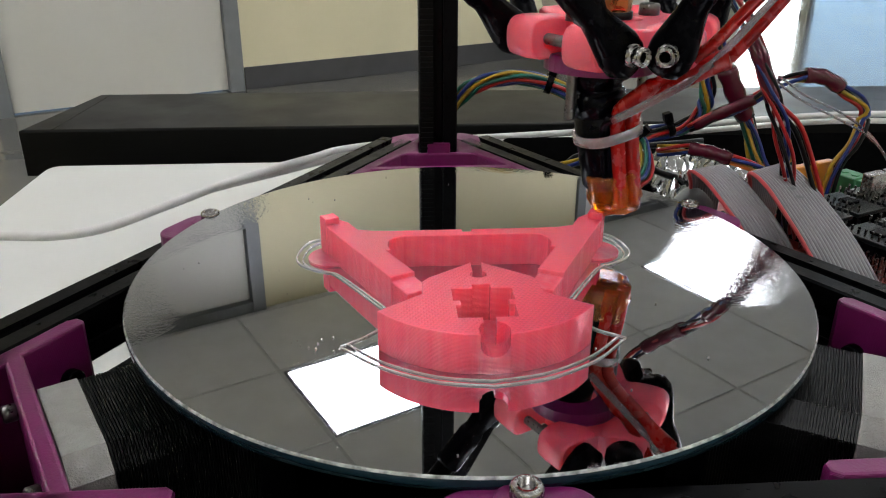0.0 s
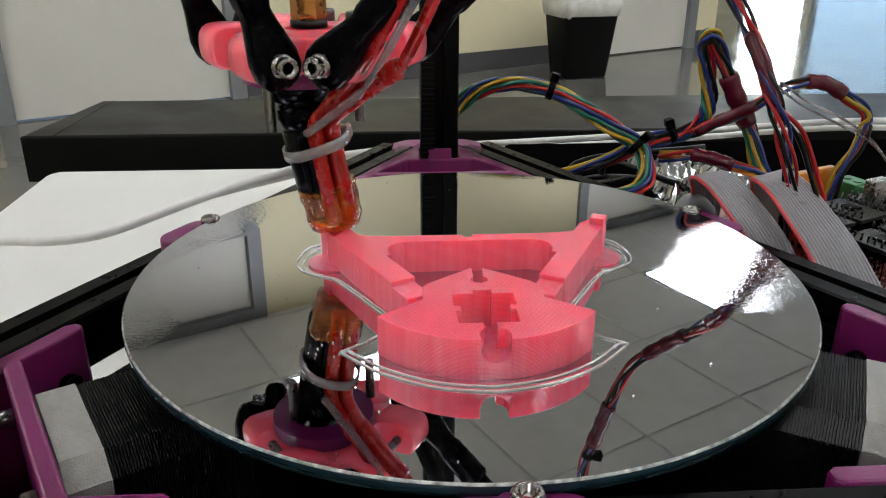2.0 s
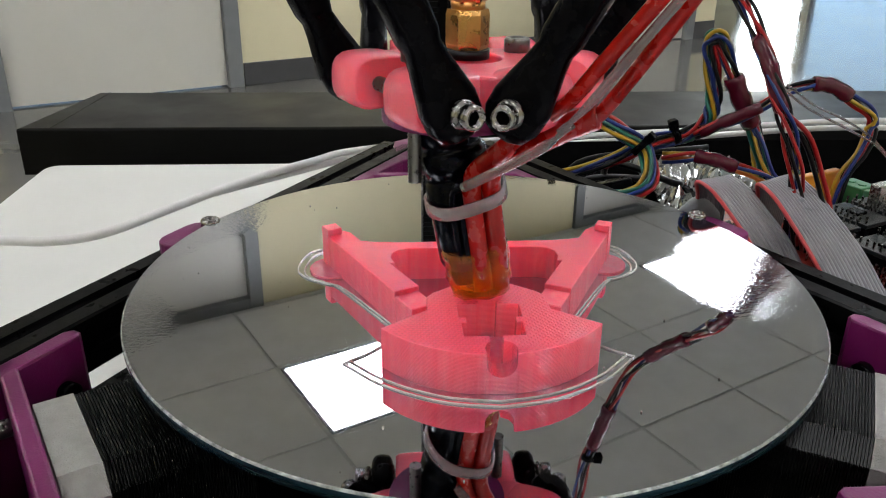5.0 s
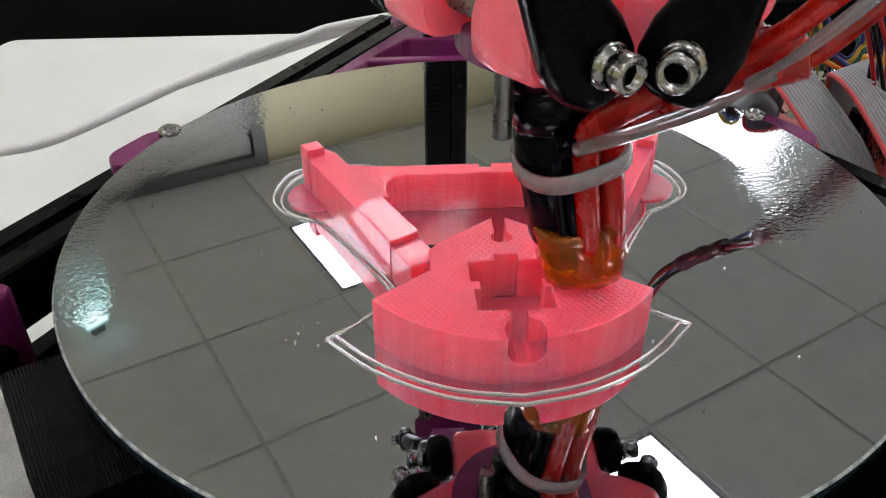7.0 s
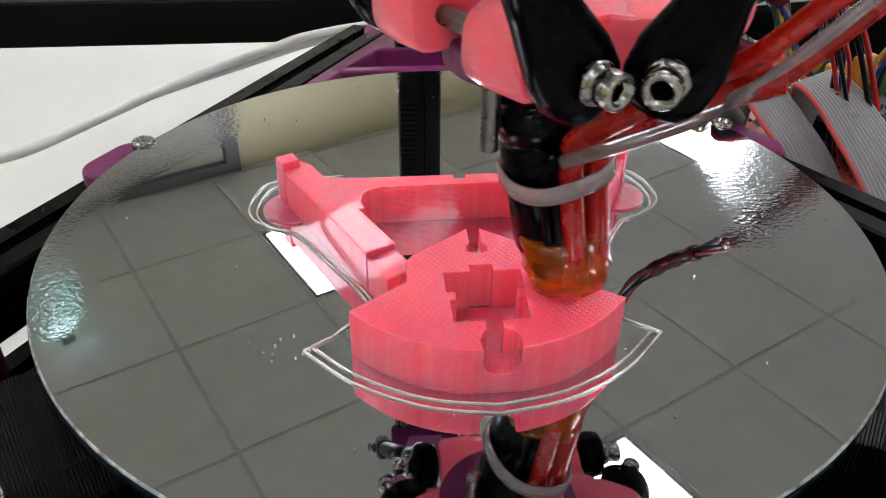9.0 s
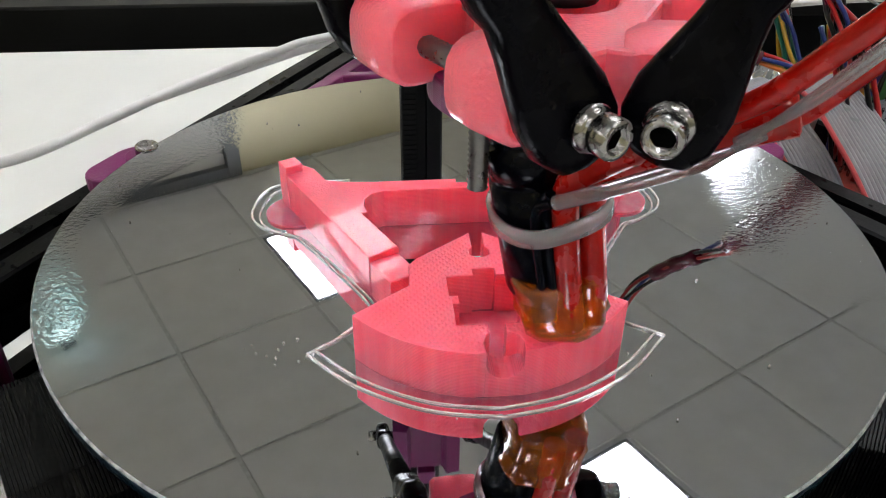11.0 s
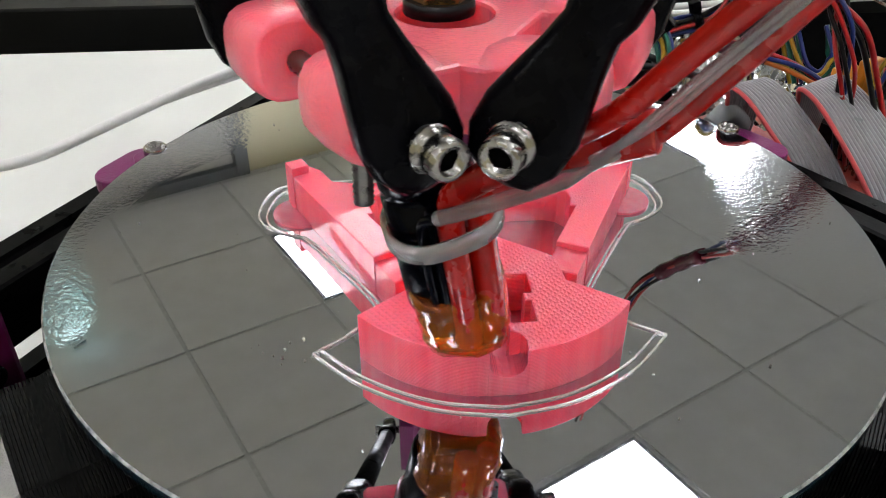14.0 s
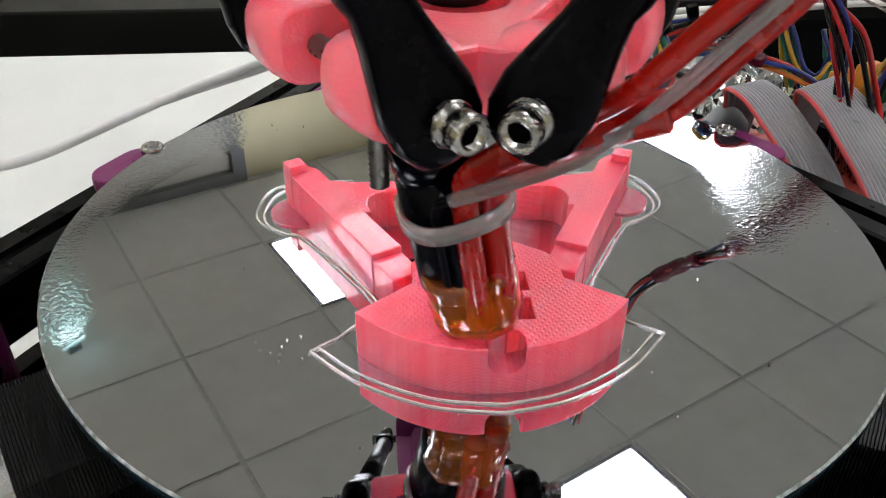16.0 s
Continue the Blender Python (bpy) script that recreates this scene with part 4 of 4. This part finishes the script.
def build_rod():
    """A diagonal rod from its lower joint at the origin along +z; its joint axis is x."""
    t = thing("diagonal_rod", "black carbon diagonal rod with moulded rod ends", "rod", "six diagonal rods")
    for z0, sg, nm in ((0, 1, "lower_rod_end"), (ROD_L, -1, "upper_rod_end")):
        bm = B()
        prof = ((-5.4, 2.2, 2.0), (-4.6, 4.0, 2.6), (-2, 5.3, 3.1), (1.5, 5.4, 3.1), (5, 4.6, 3.0), (9, 3.6, 2.9), (12, 3.1, 2.8), (14, 3.6, 3.4), (26, 3.8, 3.6), (27, 3.2, 3.1))
        loops = []
        for z, wy, wx in prof:
            loops.append([Vector((wx * (abs(math.cos(a)) ** .6) * (1 if math.cos(a) > 0 else -1), wy * (abs(math.sin(a)) ** .7) * (1 if math.sin(a) > 0 else -1), z0 + sg * z))
                          for a in [2 * math.pi * i / 20 for i in range(20)]])
        rings(bm, loops)
        p = part(nm, bm, BLACK_PLASTIC, t)
        bm = B()
        bmesh.ops.create_uvsphere(bm, u_segments=14, v_segments=10, radius=3.3, matrix=Matrix.Translation((0, 0, z0)))
        for f in bm.faces:
            f.smooth = True
        part("ball", bm, STEEL, p)
    bm = B()
    cyl(bm, (0, 0, 26), (0, 0, ROD_L - 26), 3.0, 16)
    part("carbon_tube", bm, BLACK_ALU, t)
    return t


def build_carriage():
    """A sliding carriage on a tower; its tower is along +x from the joint axis, z 0 at the joints."""
    t = thing("carriage", "purple printed carriage with steel joint bolts", "carriage", "three carriages")
    bm = B()
    o = [(-5, -15), (5, -15), (8, -12), (9, 12), (5, 15), (-5, 15), (-6, 9), (-1, 7), (-1, -7), (-6, -9)]
    prism(bm, [o], -7, 22, bevel=1)
    part("body", bm, PURPLE, t)
    bm = B()
    box(bm, 9.2, 12.5, -13, 13, -12, 30, bevel=.6)
    part("slide_plate", bm, PURPLE, t)
    bm = B()
    box(bm, -4, 4, -4, 4, 22.2, 30, bevel=.6)
    part("belt_clamp", bm, PURPLE, t)
    for s in (-1, 1):
        bm = B()
        cyl(bm, (0, s * 14, 0), (0, s * 24, 0), 1.6, 10)
        lathe(bm, (0, s * 22.6, 0), (0, s * 26, 0), [(0, 2.4), (.9, 2.4), (1, 2)], 16)
        part("joint_bolt", bm, STEEL, t)
    for z in (-6, 24):
        for y in (-10, 10):
            bm = B()
            cyl(bm, (5, y, z), (9, y, z), 3.0, 14, ch=.4)
            part("roller_screw", bm, STEEL, t)
    return t


HEAD = [(0.0, 38.2, 15.0), (0.3, 37.4, 14.9), (0.5, 35.8, 15.5), (0.6, 25.6, 15.3), (0.7, 12.6, 16.0), (0.8, 0.6, 17.3), (0.9, -11.6, 18.0), (1.0, -23.4, 18.6), (1.1, -32.7, 16.7), (1.2, -36.0, 14.5), (1.5, -36.5, 12.9), (2.0, -37.6, 10.8), (2.2, -36.0, 8.5), (2.4, -31.6, 2.0), (2.5, -27.1, -2.0), (2.6, -20.7, -13.2), (2.8, -14.4, -27.3), (3.0, -11.3, -27.9), (3.2, -6.9, -31.4), (5.3, -3.2, -23.4), (5.5, 2.2, -23.1), (5.7, 2.3, -26.8), (5.9, 6.2, -30.8), (6.0, 13.1, -31.3), (6.2, 7.6, -26.8), (6.5, 2.2, -23.6), (6.7, 0.2, -24.5), (6.9, 10.1, -31.8), (7.0, 8.4, -35.0), (7.1, 10.5, -34.4), (7.3, 14.6, -38.8), (7.5, 18.7, -44.6), (7.7, 16.0, -39.4), (7.9, 11.9, -34.6), (8.0, 11.0, -30.4), (8.2, 3.3, -27.7), (8.5, 3.8, -27.5), (8.7, 4.2, -30.2), (8.9, 9.4, -34.5), (9.0, 10.4, -34.6), (9.2, 15.3, -39.4), (11.3, 6.4, -47.2), (11.5, 7.7, -50.5), (11.7, 4.5, -47.8), (11.9, 3.5, -47.8), (12.0, 6.1, -49.3), (12.1, 6.1, -49.4), (12.3, -0.8, -46.2), (12.5, -1.3, -48.2), (12.7, -4.7, -47.0), (12.9, -5.5, -48.2), (13.0, -2.8, -49.8), (13.1, -5.4, -48.6), (13.3, -10.5, -42.4), (13.5, -15.1, -41.5), (13.7, -18.1, -41.5), (13.9, -10.5, -45.2), (14.0, -9.2, -46.9), (14.1, -7.9, -46.6), (14.3, -11.5, -42.9), (14.5, -16.2, -45.1), (14.7, -20.3, -43.5), (14.9, -13.8, -46.8), (15.0, -13.5, -48.5), (15.1, -7.6, -47.4), (15.3, -9.5, -44.1), (15.5, -15.5, -37.8), (15.7, -17.2, -41.8), (15.9, -6.1, -44.5), (16.0, -6.8, -43.9), ]


def head_rows():
    return [(t, Vector((x, y, BALL_Z))) for t, x, y in HEAD]


def carriage_z(c, a):
    u = Vector((math.cos(radians(a)), math.sin(radians(a)), 0))
    d = (u * CARR_R) - (Vector((c.x, c.y, 0)) + u * J_R)
    return BALL_Z + math.sqrt(ROD_L ** 2 - d.length_squared)


def motions():
    rows = head_rows()
    walk(HEAD_OB, [(t, place(*p)) for t, p in rows])
    for a, car, rods in CARRS:
        u = Vector((math.cos(radians(a)), math.sin(radians(a)), 0))
        v = Vector((-u.y, u.x, 0))
        walk(car, [(t, place(u.x * CARR_R, u.y * CARR_R, carriage_z(p, a), 0, 0, a)) for t, p in rows])
        for s, rod in rods:
            out = []
            for t, p in rows:
                lo = p + u * J_R + v * (s * J_V)
                hi = u * CARR_R + v * (s * J_V) + Vector((0, 0, carriage_z(p, a)))
                z = (hi - lo).normalized()
                y = z.cross(v * s).normalized()
                x = y.cross(z)
                m = Matrix((x, y, z)).transposed().to_4x4()
                m.translation = lo * MM
                out.append((t, m))
            walk(rod, out)


# ------------------------------------------------------------- electronics and cables beside the printer
WIRES = (W_RED, W_YELLOW, W_GREEN, W_BLUE, W_BLACK, W_ORANGE)


def loom(parent, pts, mats, spread, r=0.75, seed=1, twist=.8):
    """Several single wires that run together and twist round a common line."""
    rnd = random.Random(seed)
    base = spline(pts, 6)
    n = len(mats)
    for k, m in enumerate(mats):
        ph = 2 * math.pi * k / n
        out = []
        for i, p in enumerate(base):
            d = (base[min(i + 1, len(base) - 1)] - base[max(i - 1, 0)]).normalized()
            s = d.cross(Vector((.2, .3, 1))).normalized()
            w = s.cross(d)
            an = ph + i * twist / 6
            q = spread * (1 + .25 * math.sin(i * .5 + k * 2.1))
            out.append(p + s * (q * math.cos(an)) + w * (q * math.sin(an)))
        bm = B()
        tube(bm, out, r, 7, raw=True)
        part("wire", bm, m, parent)


def sleeve(parent, pts, r, mat_=None):
    bm = B()
    c = spline(pts, 5)
    tube(bm, c, [r * (1 + .08 * math.sin(i * 1.7)) for i in range(len(c))], 12, raw=True)
    part("shrink_sleeve", bm, mat_ or SHRINK, parent, "maroon heat-shrink sleeve")


def tie(parent, c, d, r):
    c, d = Vector(c), Vector(d).normalized()
    bm = B()
    cyl(bm, c - d * 1.4, c + d * 1.4, r, 12)
    s = d.cross(Vector((0, 0, 1))).normalized()
    w = s.cross(d)
    m = Matrix((s, d, w)).transposed().to_4x4()
    m.translation = c
    box(bm, -2, 2, -1.8, 1.8, r - .5, r + 3.2, m, bevel=.4)
    part("cable_tie", bm, BLACK_PLASTIC, parent, "black cable tie")


def ribbon(name, pts, width, label, ncore=10):
    """A flat grey ribbon cable of round cores along a line; pts hold centre and side direction."""
    t = thing(name, label, "ribbon cable", "ribbon cables")
    cs = spline([p for p, _ in pts], 6)
    ss = spline([s for _, s in pts], 6)
    pitch = width / ncore
    for k in range(ncore):
        bm = B()
        line = [c + s.normalized() * ((k - (ncore - 1) / 2) * pitch) for c, s in zip(cs, ss)]
        tube(bm, line, pitch * .53, 6, raw=True)
        part("core", bm, RIBBON_RED if k == 0 else RIBBON, t)
    return t


def build_cables():
    V = Vector
    # white cable over the table and behind the printer
    c = thing("white_cable", "white power cable lying over the table", "cable")
    bm = B()
    tube(bm, [(-420, 70, TABLE_Z - 260), (-330, 66, TABLE_Z - 20), (-240, 66, -24), (-185, 65, -16), (-150, 63.5, -14), (-131, 62.5, -14), (-116, 69, -14), (-100, 91, -14), (-85, 116, -15), (-68, 143, -17),
              (-54, 164, -19), (-41, 180, -20), (-8, 216, -27), (60, 240, TABLE_Z + 24), (140, 232, TABLE_Z + 30), (260, 236, TABLE_Z + 34), (420, 244, TABLE_Z + 20), (560, 240, TABLE_Z + 3)], 1.65, 12)
    part("sheath", bm, WHITE_CABLE, c)
    bm = B()
    tube(bm, [(-90, 108, -14.6), (-80, 126, -17.2), (-68, 147, -20.5), (-53, 169, -23), (-38, 186, -24.5), (-6, 222, -31), (60, 248, TABLE_Z + 18), (140, 240, TABLE_Z + 24), (260, 244, TABLE_Z + 28), (420, 250, TABLE_Z + 14), (560, 250, TABLE_Z + 3)], 1.65, 12)
    part("second_strand", bm, WHITE_CABLE, c)
    # arched motor loom from behind the tower to the board
    t = thing("motor_loom", "arched bundle of coloured motor wires with black ties", "wire bundle", "wire bundles")
    loom(t, [V((-2, 156, -16)), V((6, 152, 4)), V((13, 150, 13)), V((22, 149, 18)), V((36, 148, 19.5)), V((50, 144, 16)), V((62, 136, 10)), V((72, 127, 4)), V((82, 119, -3)), V((80, 108, -13)), V((68, 106, -17)), V((54, 112, -20))],
         (W_YELLOW, W_GREEN, W_BLUE, W_RED, W_GREEN, W_YELLOW, W_BLUE, W_GREEN), 2.5, .85, 1)
    tie(t, (48, 145, 17), (1, -.2, -.3), 4.2)
    tie(t, (80, 121, -1), (.6, -.4, -.6), 4.2)
    t = thing("motor_loom", "low bundle of coloured motor wires looping up behind the bed", "wire bundle", "wire bundles")
    loom(t, [V((34, 150, -24)), V((54, 138, -18)), V((74, 132, -9)), V((86, 130, -2)), V((101, 130, 1)), V((109, 130, 7)), V((111, 130, 16)), V((108, 130, 30)), V((106, 130, 39)), V((109, 129, 41)), V((113, 128, 33)), V((118.6, 127, 22)), V((126.8, 126, 7)), V((132, 124, -8)), V((134, 120, -20))],
         (W_YELLOW, W_GREEN, W_BLUE, W_RED, W_BLACK, W_BLUE), 2.2, .85, 4)
    sleeve(t, [V((116.5, 127.5, 26)), V((121, 126.5, 16.5)), V((127, 126, 6))], 4.0)
    tie(t, (97, 130, 1), (1, 0, .3), 3.8)
    # upright fan and heater leads, leaning back over the corner
    t = thing("power_loom", "upright red and black leads in maroon sleeves", "wire bundle", "wire bundles")
    loom(t, [V((58, 86, 150)), V((60, 86, 130)), V((64, 85, 113)), V((68.6, 84, 96)), V((74, 83, 82)), V((86, 80, 70)), V((92, 70, 59)), V((95, 58, 47)), V((98, 49, 34)), V((102, 46, 22)), V((107, 46, 6)), V((112, 48, -14))], (W_RED, W_BLACK, W_RED, W_BLUE, W_BLACK), 1.8, .62, 6, 1.1)
    sleeve(t, [V((94, 62, 51)), V((96, 55, 43)), V((99, 48.5, 31))], 2.6)
    sleeve(t, [V((67.5, 84, 100)), V((65, 85, 110)), V((62, 85.5, 121))], 3.0)
    sleeve(t, [V((91, 73, 62)), V((86, 80, 70)), V((79, 82, 76))], 2.7)
    tie(t, (61, 86, 126), (.2, 0, -1), 2.8)
    loom(t, [V((99, 48, 31)), V((108, 47, 22)), V((115, 46, 8)), V((117, 42, -4)), V((114, 40, -16))], (W_RED, W_BLACK), 1.1, .8, 7)
    t = thing("sensor_loom", "looping sensor wires in a maroon sleeve", "wire bundle", "wire bundles")
    loom(t, [V((104, 128, 2)), V((114, 124, 8)), V((126, 118, 16)), V((136, 114, 24)), V((148, 112, 26)), V((158, 110, 20)), V((166, 108, 13)), V((162, 104, 2)), V((156, 102, -8)), V((152, 100, -22))], (W_RED, W_YELLOW, W_BLUE, W_BLACK), 1.7, .8, 8)
    sleeve(t, [V((142, 113, 26)), V((149, 112, 25.5)), V((156.5, 110.5, 21.5))], 3.0)
    sleeve(t, [V((106, 127, 3)), V((116, 123, 9.5)), V((126, 118, 16))], 2.5)
    t = thing("sensor_loom", "short bundle of wires in a maroon sleeve beside the board", "wire bundle", "wire bundles")
    loom(t, [V((92, 128, -8)), V((106, 120, -5)), V((118, 114, -8)), V((130, 108, -12)), V((140, 102, -18))], (W_RED, W_YELLOW, W_ORANGE, W_BLUE), 1.7, .8, 9)
    sleeve(t, [V((103, 121.5, -5)), V((111, 117.5, -6)), V((118, 114, -8))], 2.9)
    t = thing("hookup_wires", "loose blue and green wires dropping to the board", "wire bundle", "wire bundles")
    loom(t, [V((127, 126, 7)), V((130, 120, -2)), V((133, 114, -12)), V((138, 112, -14)), V((142, 114, -8)), V((140, 118, 2))], (W_BLUE, W_GREEN, W_YELLOW), 1.5, .8, 11)
    t = thing("hookup_wires", "thin white and yellow sensor wires over the board", "wire bundle", "wire bundles")
    loom(t, [V((120, 92, 30)), V((132, 96, 22)), V((150, 100, 14)), V((170, 104, 2)), V((182, 100, -14))], (CLEAR_SLEEVE, CLEAR_SLEEVE), 1.2, .5, 12)
    # ribbons
    ribbon("ribbon_cable", [(V((91, 72, -18)), V((1, .4, 0))), (V((86.5, 61, 0)), V((1, .4, 0))), (V((83, 55, 7.6)), V((1, .4, 0))), (V((86, 48.5, 6.6)), V((1, .32, 0))), (V((91, 42, .5)), V((1, .2, 0))), (V((97, 36, -8)), V((1, .1, 0))), (V((104, 30, -22)), V((1, 0, 0)))], 14,
           "grey ribbon cable with a red edge folded over the frame", 12)
    t = ribbon("ribbon_cable", [(V((112, 71, -18)), V((1, .6, 0))), (V((107, 60, 0)), V((1, .6, 0))), (V((103, 53.5, 7.8)), V((1, .58, 0))), (V((105.5, 45.5, 6.2)), V((1, .45, 0))), (V((110, 37.5, -.5)), V((1, .3, 0))), (V((115, 29, -9)), V((1, .15, 0))), (V((121, 19, -22)), V((1, .1, 0)))], 18.5,
               "grey ribbon cable with faint dark printing folded over the frame", 15)
    # unreadable printing along one core
    bm = B()
    for q, (x, y, z) in enumerate(((104.2, 45.6, 7.3), (106.4, 42.2, 4.9), (108.0, 39.6, 2.9))):
        box(bm, -1.5, 1.5, -.35, .35, 0, .12, Matrix.Translation((x, y, z)) @ pose(0, 0, 0, 44, 0, -50))
    part("printing", bm, GREY_METAL, t, "faint dark printing")
    # corrugated sleeve beside the clamp
    t = thing("spiral_sleeve", "grey ribbed cable sleeve beside the bed clamp", "cable sleeve")
    bm = B()
    c = spline([V((90, 66, -10)), V((82, 60, -3)), V((76, 57, -6))], 12)
    tube(bm, c, [2.6 + .35 * (i % 2) for i in range(len(c))], 12, raw=True)
    part("sheath", bm, GREY_METAL, t)


def build_board():
    b = thing("controller_board", "red controller board with driver modules and screw terminals", "circuit board", at=place(150, 78, -24, 0, 0, 24))
    bm = B()
    box(bm, -46, 56, -60, 46, -1.6, 0, bevel=.3)
    part("board", bm, PCB_RED, b)
    for k in range(3):
        for j in range(2):
            d = thing("driver", "", "")
            d.name = "driver"
            d.parent = b
            d.matrix_basis = place(-20 + k * 18, -26 + j * 26, 0)
            bm = B()
            box(bm, -7.6, 7.6, -10, 10, 9, 10.4, bevel=.2)
            part("module_board", bm, PCB_DARK, d)
            bm = B()
            box(bm, -2.6, 2.6, -2.6, 2.6, 10.5, 11.6, bevel=.2)
            part("chip", bm, BLACK_PLASTIC, d)
            bm = B()
            for s in (-1, 1):
                box(bm, s * 6.4 - 1.2, s * 6.4 + 1.2, -9.8, 9.8, .1, 8.9)
            part("header", bm, BLACK_PLASTIC, d)
            bm = B()
            for s in (-1, 1):
                for q in range(8):
                    box(bm, s * 6.4 - .3, s * 6.4 + .3, -9 + q * 2.5, -8.4 + q * 2.5, 10.5, 13.2)
            part("pin_row", bm, STEEL, d, kind="stuff")
    for k in range(2):
        bm = B()
        x = 22 + 0 * k
        box(bm, x, x + 10, 4 + k * 12, 15 + k * 12, .1, 11, bevel=.5)
        for q in range(2):
            cyl(bm, (x + 5, 7 + k * 12 + q * 5, 11), (x + 5, 7 + k * 12 + q * 5, 11.4), 1.7, 12)
        part("screw_terminal", bm, CONN_GREEN, b, "green screw terminal")
    for k in range(2):
        bm = B()
        box(bm, -4 + k * 14, 6 + k * 14, 24, 27.5, .1, 17, bevel=.8)
        part("resettable_fuse", bm, FUSE, b, "amber fuse")
    for k in range(3):
        bm = B()
        x = 6 + k * 11
        box(bm, x, x + 9, -2, 2.2, 8, 20, bevel=.4)
        cyl(bm, (x + 4.5, -2.2, 15), (x + 4.5, -1.8, 15), 1.8, 12)
        part("transistor_tab", bm, STEEL, b)
    bm = B()
    for q in range(14):
        box(bm, -33, -32.3, -40 + q * 2.6, -39.4 + q * 2.6, .1, 8)
        box(bm, -30.4, -29.7, -40 + q * 2.6, -39.4 + q * 2.6, .1, 8)
    part("pin_header", bm, STEEL, b, kind="stuff")
    t = thing("controller_case", "black plastic tray under the controller board", "tray")
    bm = B()
    m = place(150, 78, 0, 0, 0, 24)
    m.translation = Vector((150, 78, 0))
    box(bm, -44, 60, -58, 56, TABLE_Z, -25.7, m, bevel=2)
    part("tray_body", bm, BLACK_PLASTIC, t)
    # crumpled silver bag and black clutter between the board and the back tower
    t = thing("antistatic_bag", "crumpled silver antistatic bag under the wires", "bag")
    bm = B()
    n = 26
    g = [[bm.verts.new((90 + 52 * i / n + 6 * j / n, 92 + 96 * j / n - 6 * i / n, -22 + 8 * noise.noise(Vector((i * .33, j * .31, 2))) + 4 * noise.noise(Vector((i * .9, j * .8, 5))) - 5 * max(abs(2 * i / n - 1), abs(2 * j / n - 1)) ** 6)) for j in range(n + 1)] for i in range(n + 1)]
    for i in range(n):
        for j in range(n):
            bm.faces.new((g[i][j], g[i + 1][j], g[i + 1][j + 1], g[i][j + 1]))
    ex = bmesh.ops.extrude_face_region(bm, geom=list(bm.faces))
    for v in ex["geom"]:
        if isinstance(v, bmesh.types.BMVert):
            v.co.z = -27.8
    part("film", bm, SILVER_BAG, t)
    t = thing("cable_adapter", "black plastic connectors and cable lumps on the table", "connector")
    for k in range(9):
        rnd = random.Random(40 + k)
        x, y = 44 + rnd.uniform(0, 70), 100 + rnd.uniform(0, 60)
        bm = B()
        m = pose(x, y, -26 + rnd.uniform(-6, 4), rnd.uniform(-20, 20), rnd.uniform(-20, 20), rnd.uniform(0, 180))
        box(bm, -9, 9, -5, 5, -4, 4, m, bevel=1.2)
        part("plug", bm, BLACK_PLASTIC, t)
    for k in range(7):
        rnd = random.Random(70 + k)
        bm = B()
        pts = [(30 + rnd.uniform(0, 100), 96 + rnd.uniform(0, 90), -30 + rnd.uniform(-16, 14)) for _ in range(5)]
        pts.sort()
        tube(bm, pts, 1.5, 8)
        part("lead", bm, W_BLACK, t)
    # Added black sheet: its colour stands for the shade beneath the bed.
    t = thing("base_plate", "matt black sheet added for the shade under the mirror bed", "base plate")
    bm = B()
    o = []
    for a in (90, 210, 330):
        for w in (-14, 14):
            o.append((96 * math.cos(radians(a)) - w * math.sin(radians(a)), 96 * math.sin(radians(a)) + w * math.cos(radians(a))))
    prism(bm, [o], TABLE_Z + .2, TABLE_Z + 3.2, bevel=.5)
    part("plate", bm, MATT_BLACK, t)
    t = thing("power_brick", "black power supply box behind the bed", "power supply")
    bm = B()
    box(bm, 40, 260, 122, 226, TABLE_Z, TABLE_Z + 27, bevel=3)
    part("case", bm, MATT_BLACK, t)


# ------------------------------------------------------------- build
build_room()
build_bin()
build_sign()
build_table()
build_frame()
_c = build_corner()
_m = build_motor()
for _k, _a in enumerate((90, 210, 330)):
    _p = place(0, 0, FRAME_TOP, 0, 0, _a)
    _q = place(0, 0, FRAME_TOP + 5.5, 0, 0, _a)
    if _k == 0:
        _c.matrix_basis, _m.matrix_basis = _p, _q
    else:
        copy_thing(_c, _p)
        copy_thing(_m, _q)
build_bed()
build_print()
build_specks()
build_board()
build_cables()
HEAD_OB = build_effector()
_rod = build_rod()
_car = build_carriage()
CARRS = []
for _a in TOWERS:
    _cc = _car if _a == 210 else copy_thing(_car, Matrix.Identity(4))
    _rr = [(_s, _rod if (_a == 210 and _s == -1) else copy_thing(_rod, Matrix.Identity(4))) for _s in (-1, 1)]
    CARRS.append((_a, _cc, _rr))
motions()
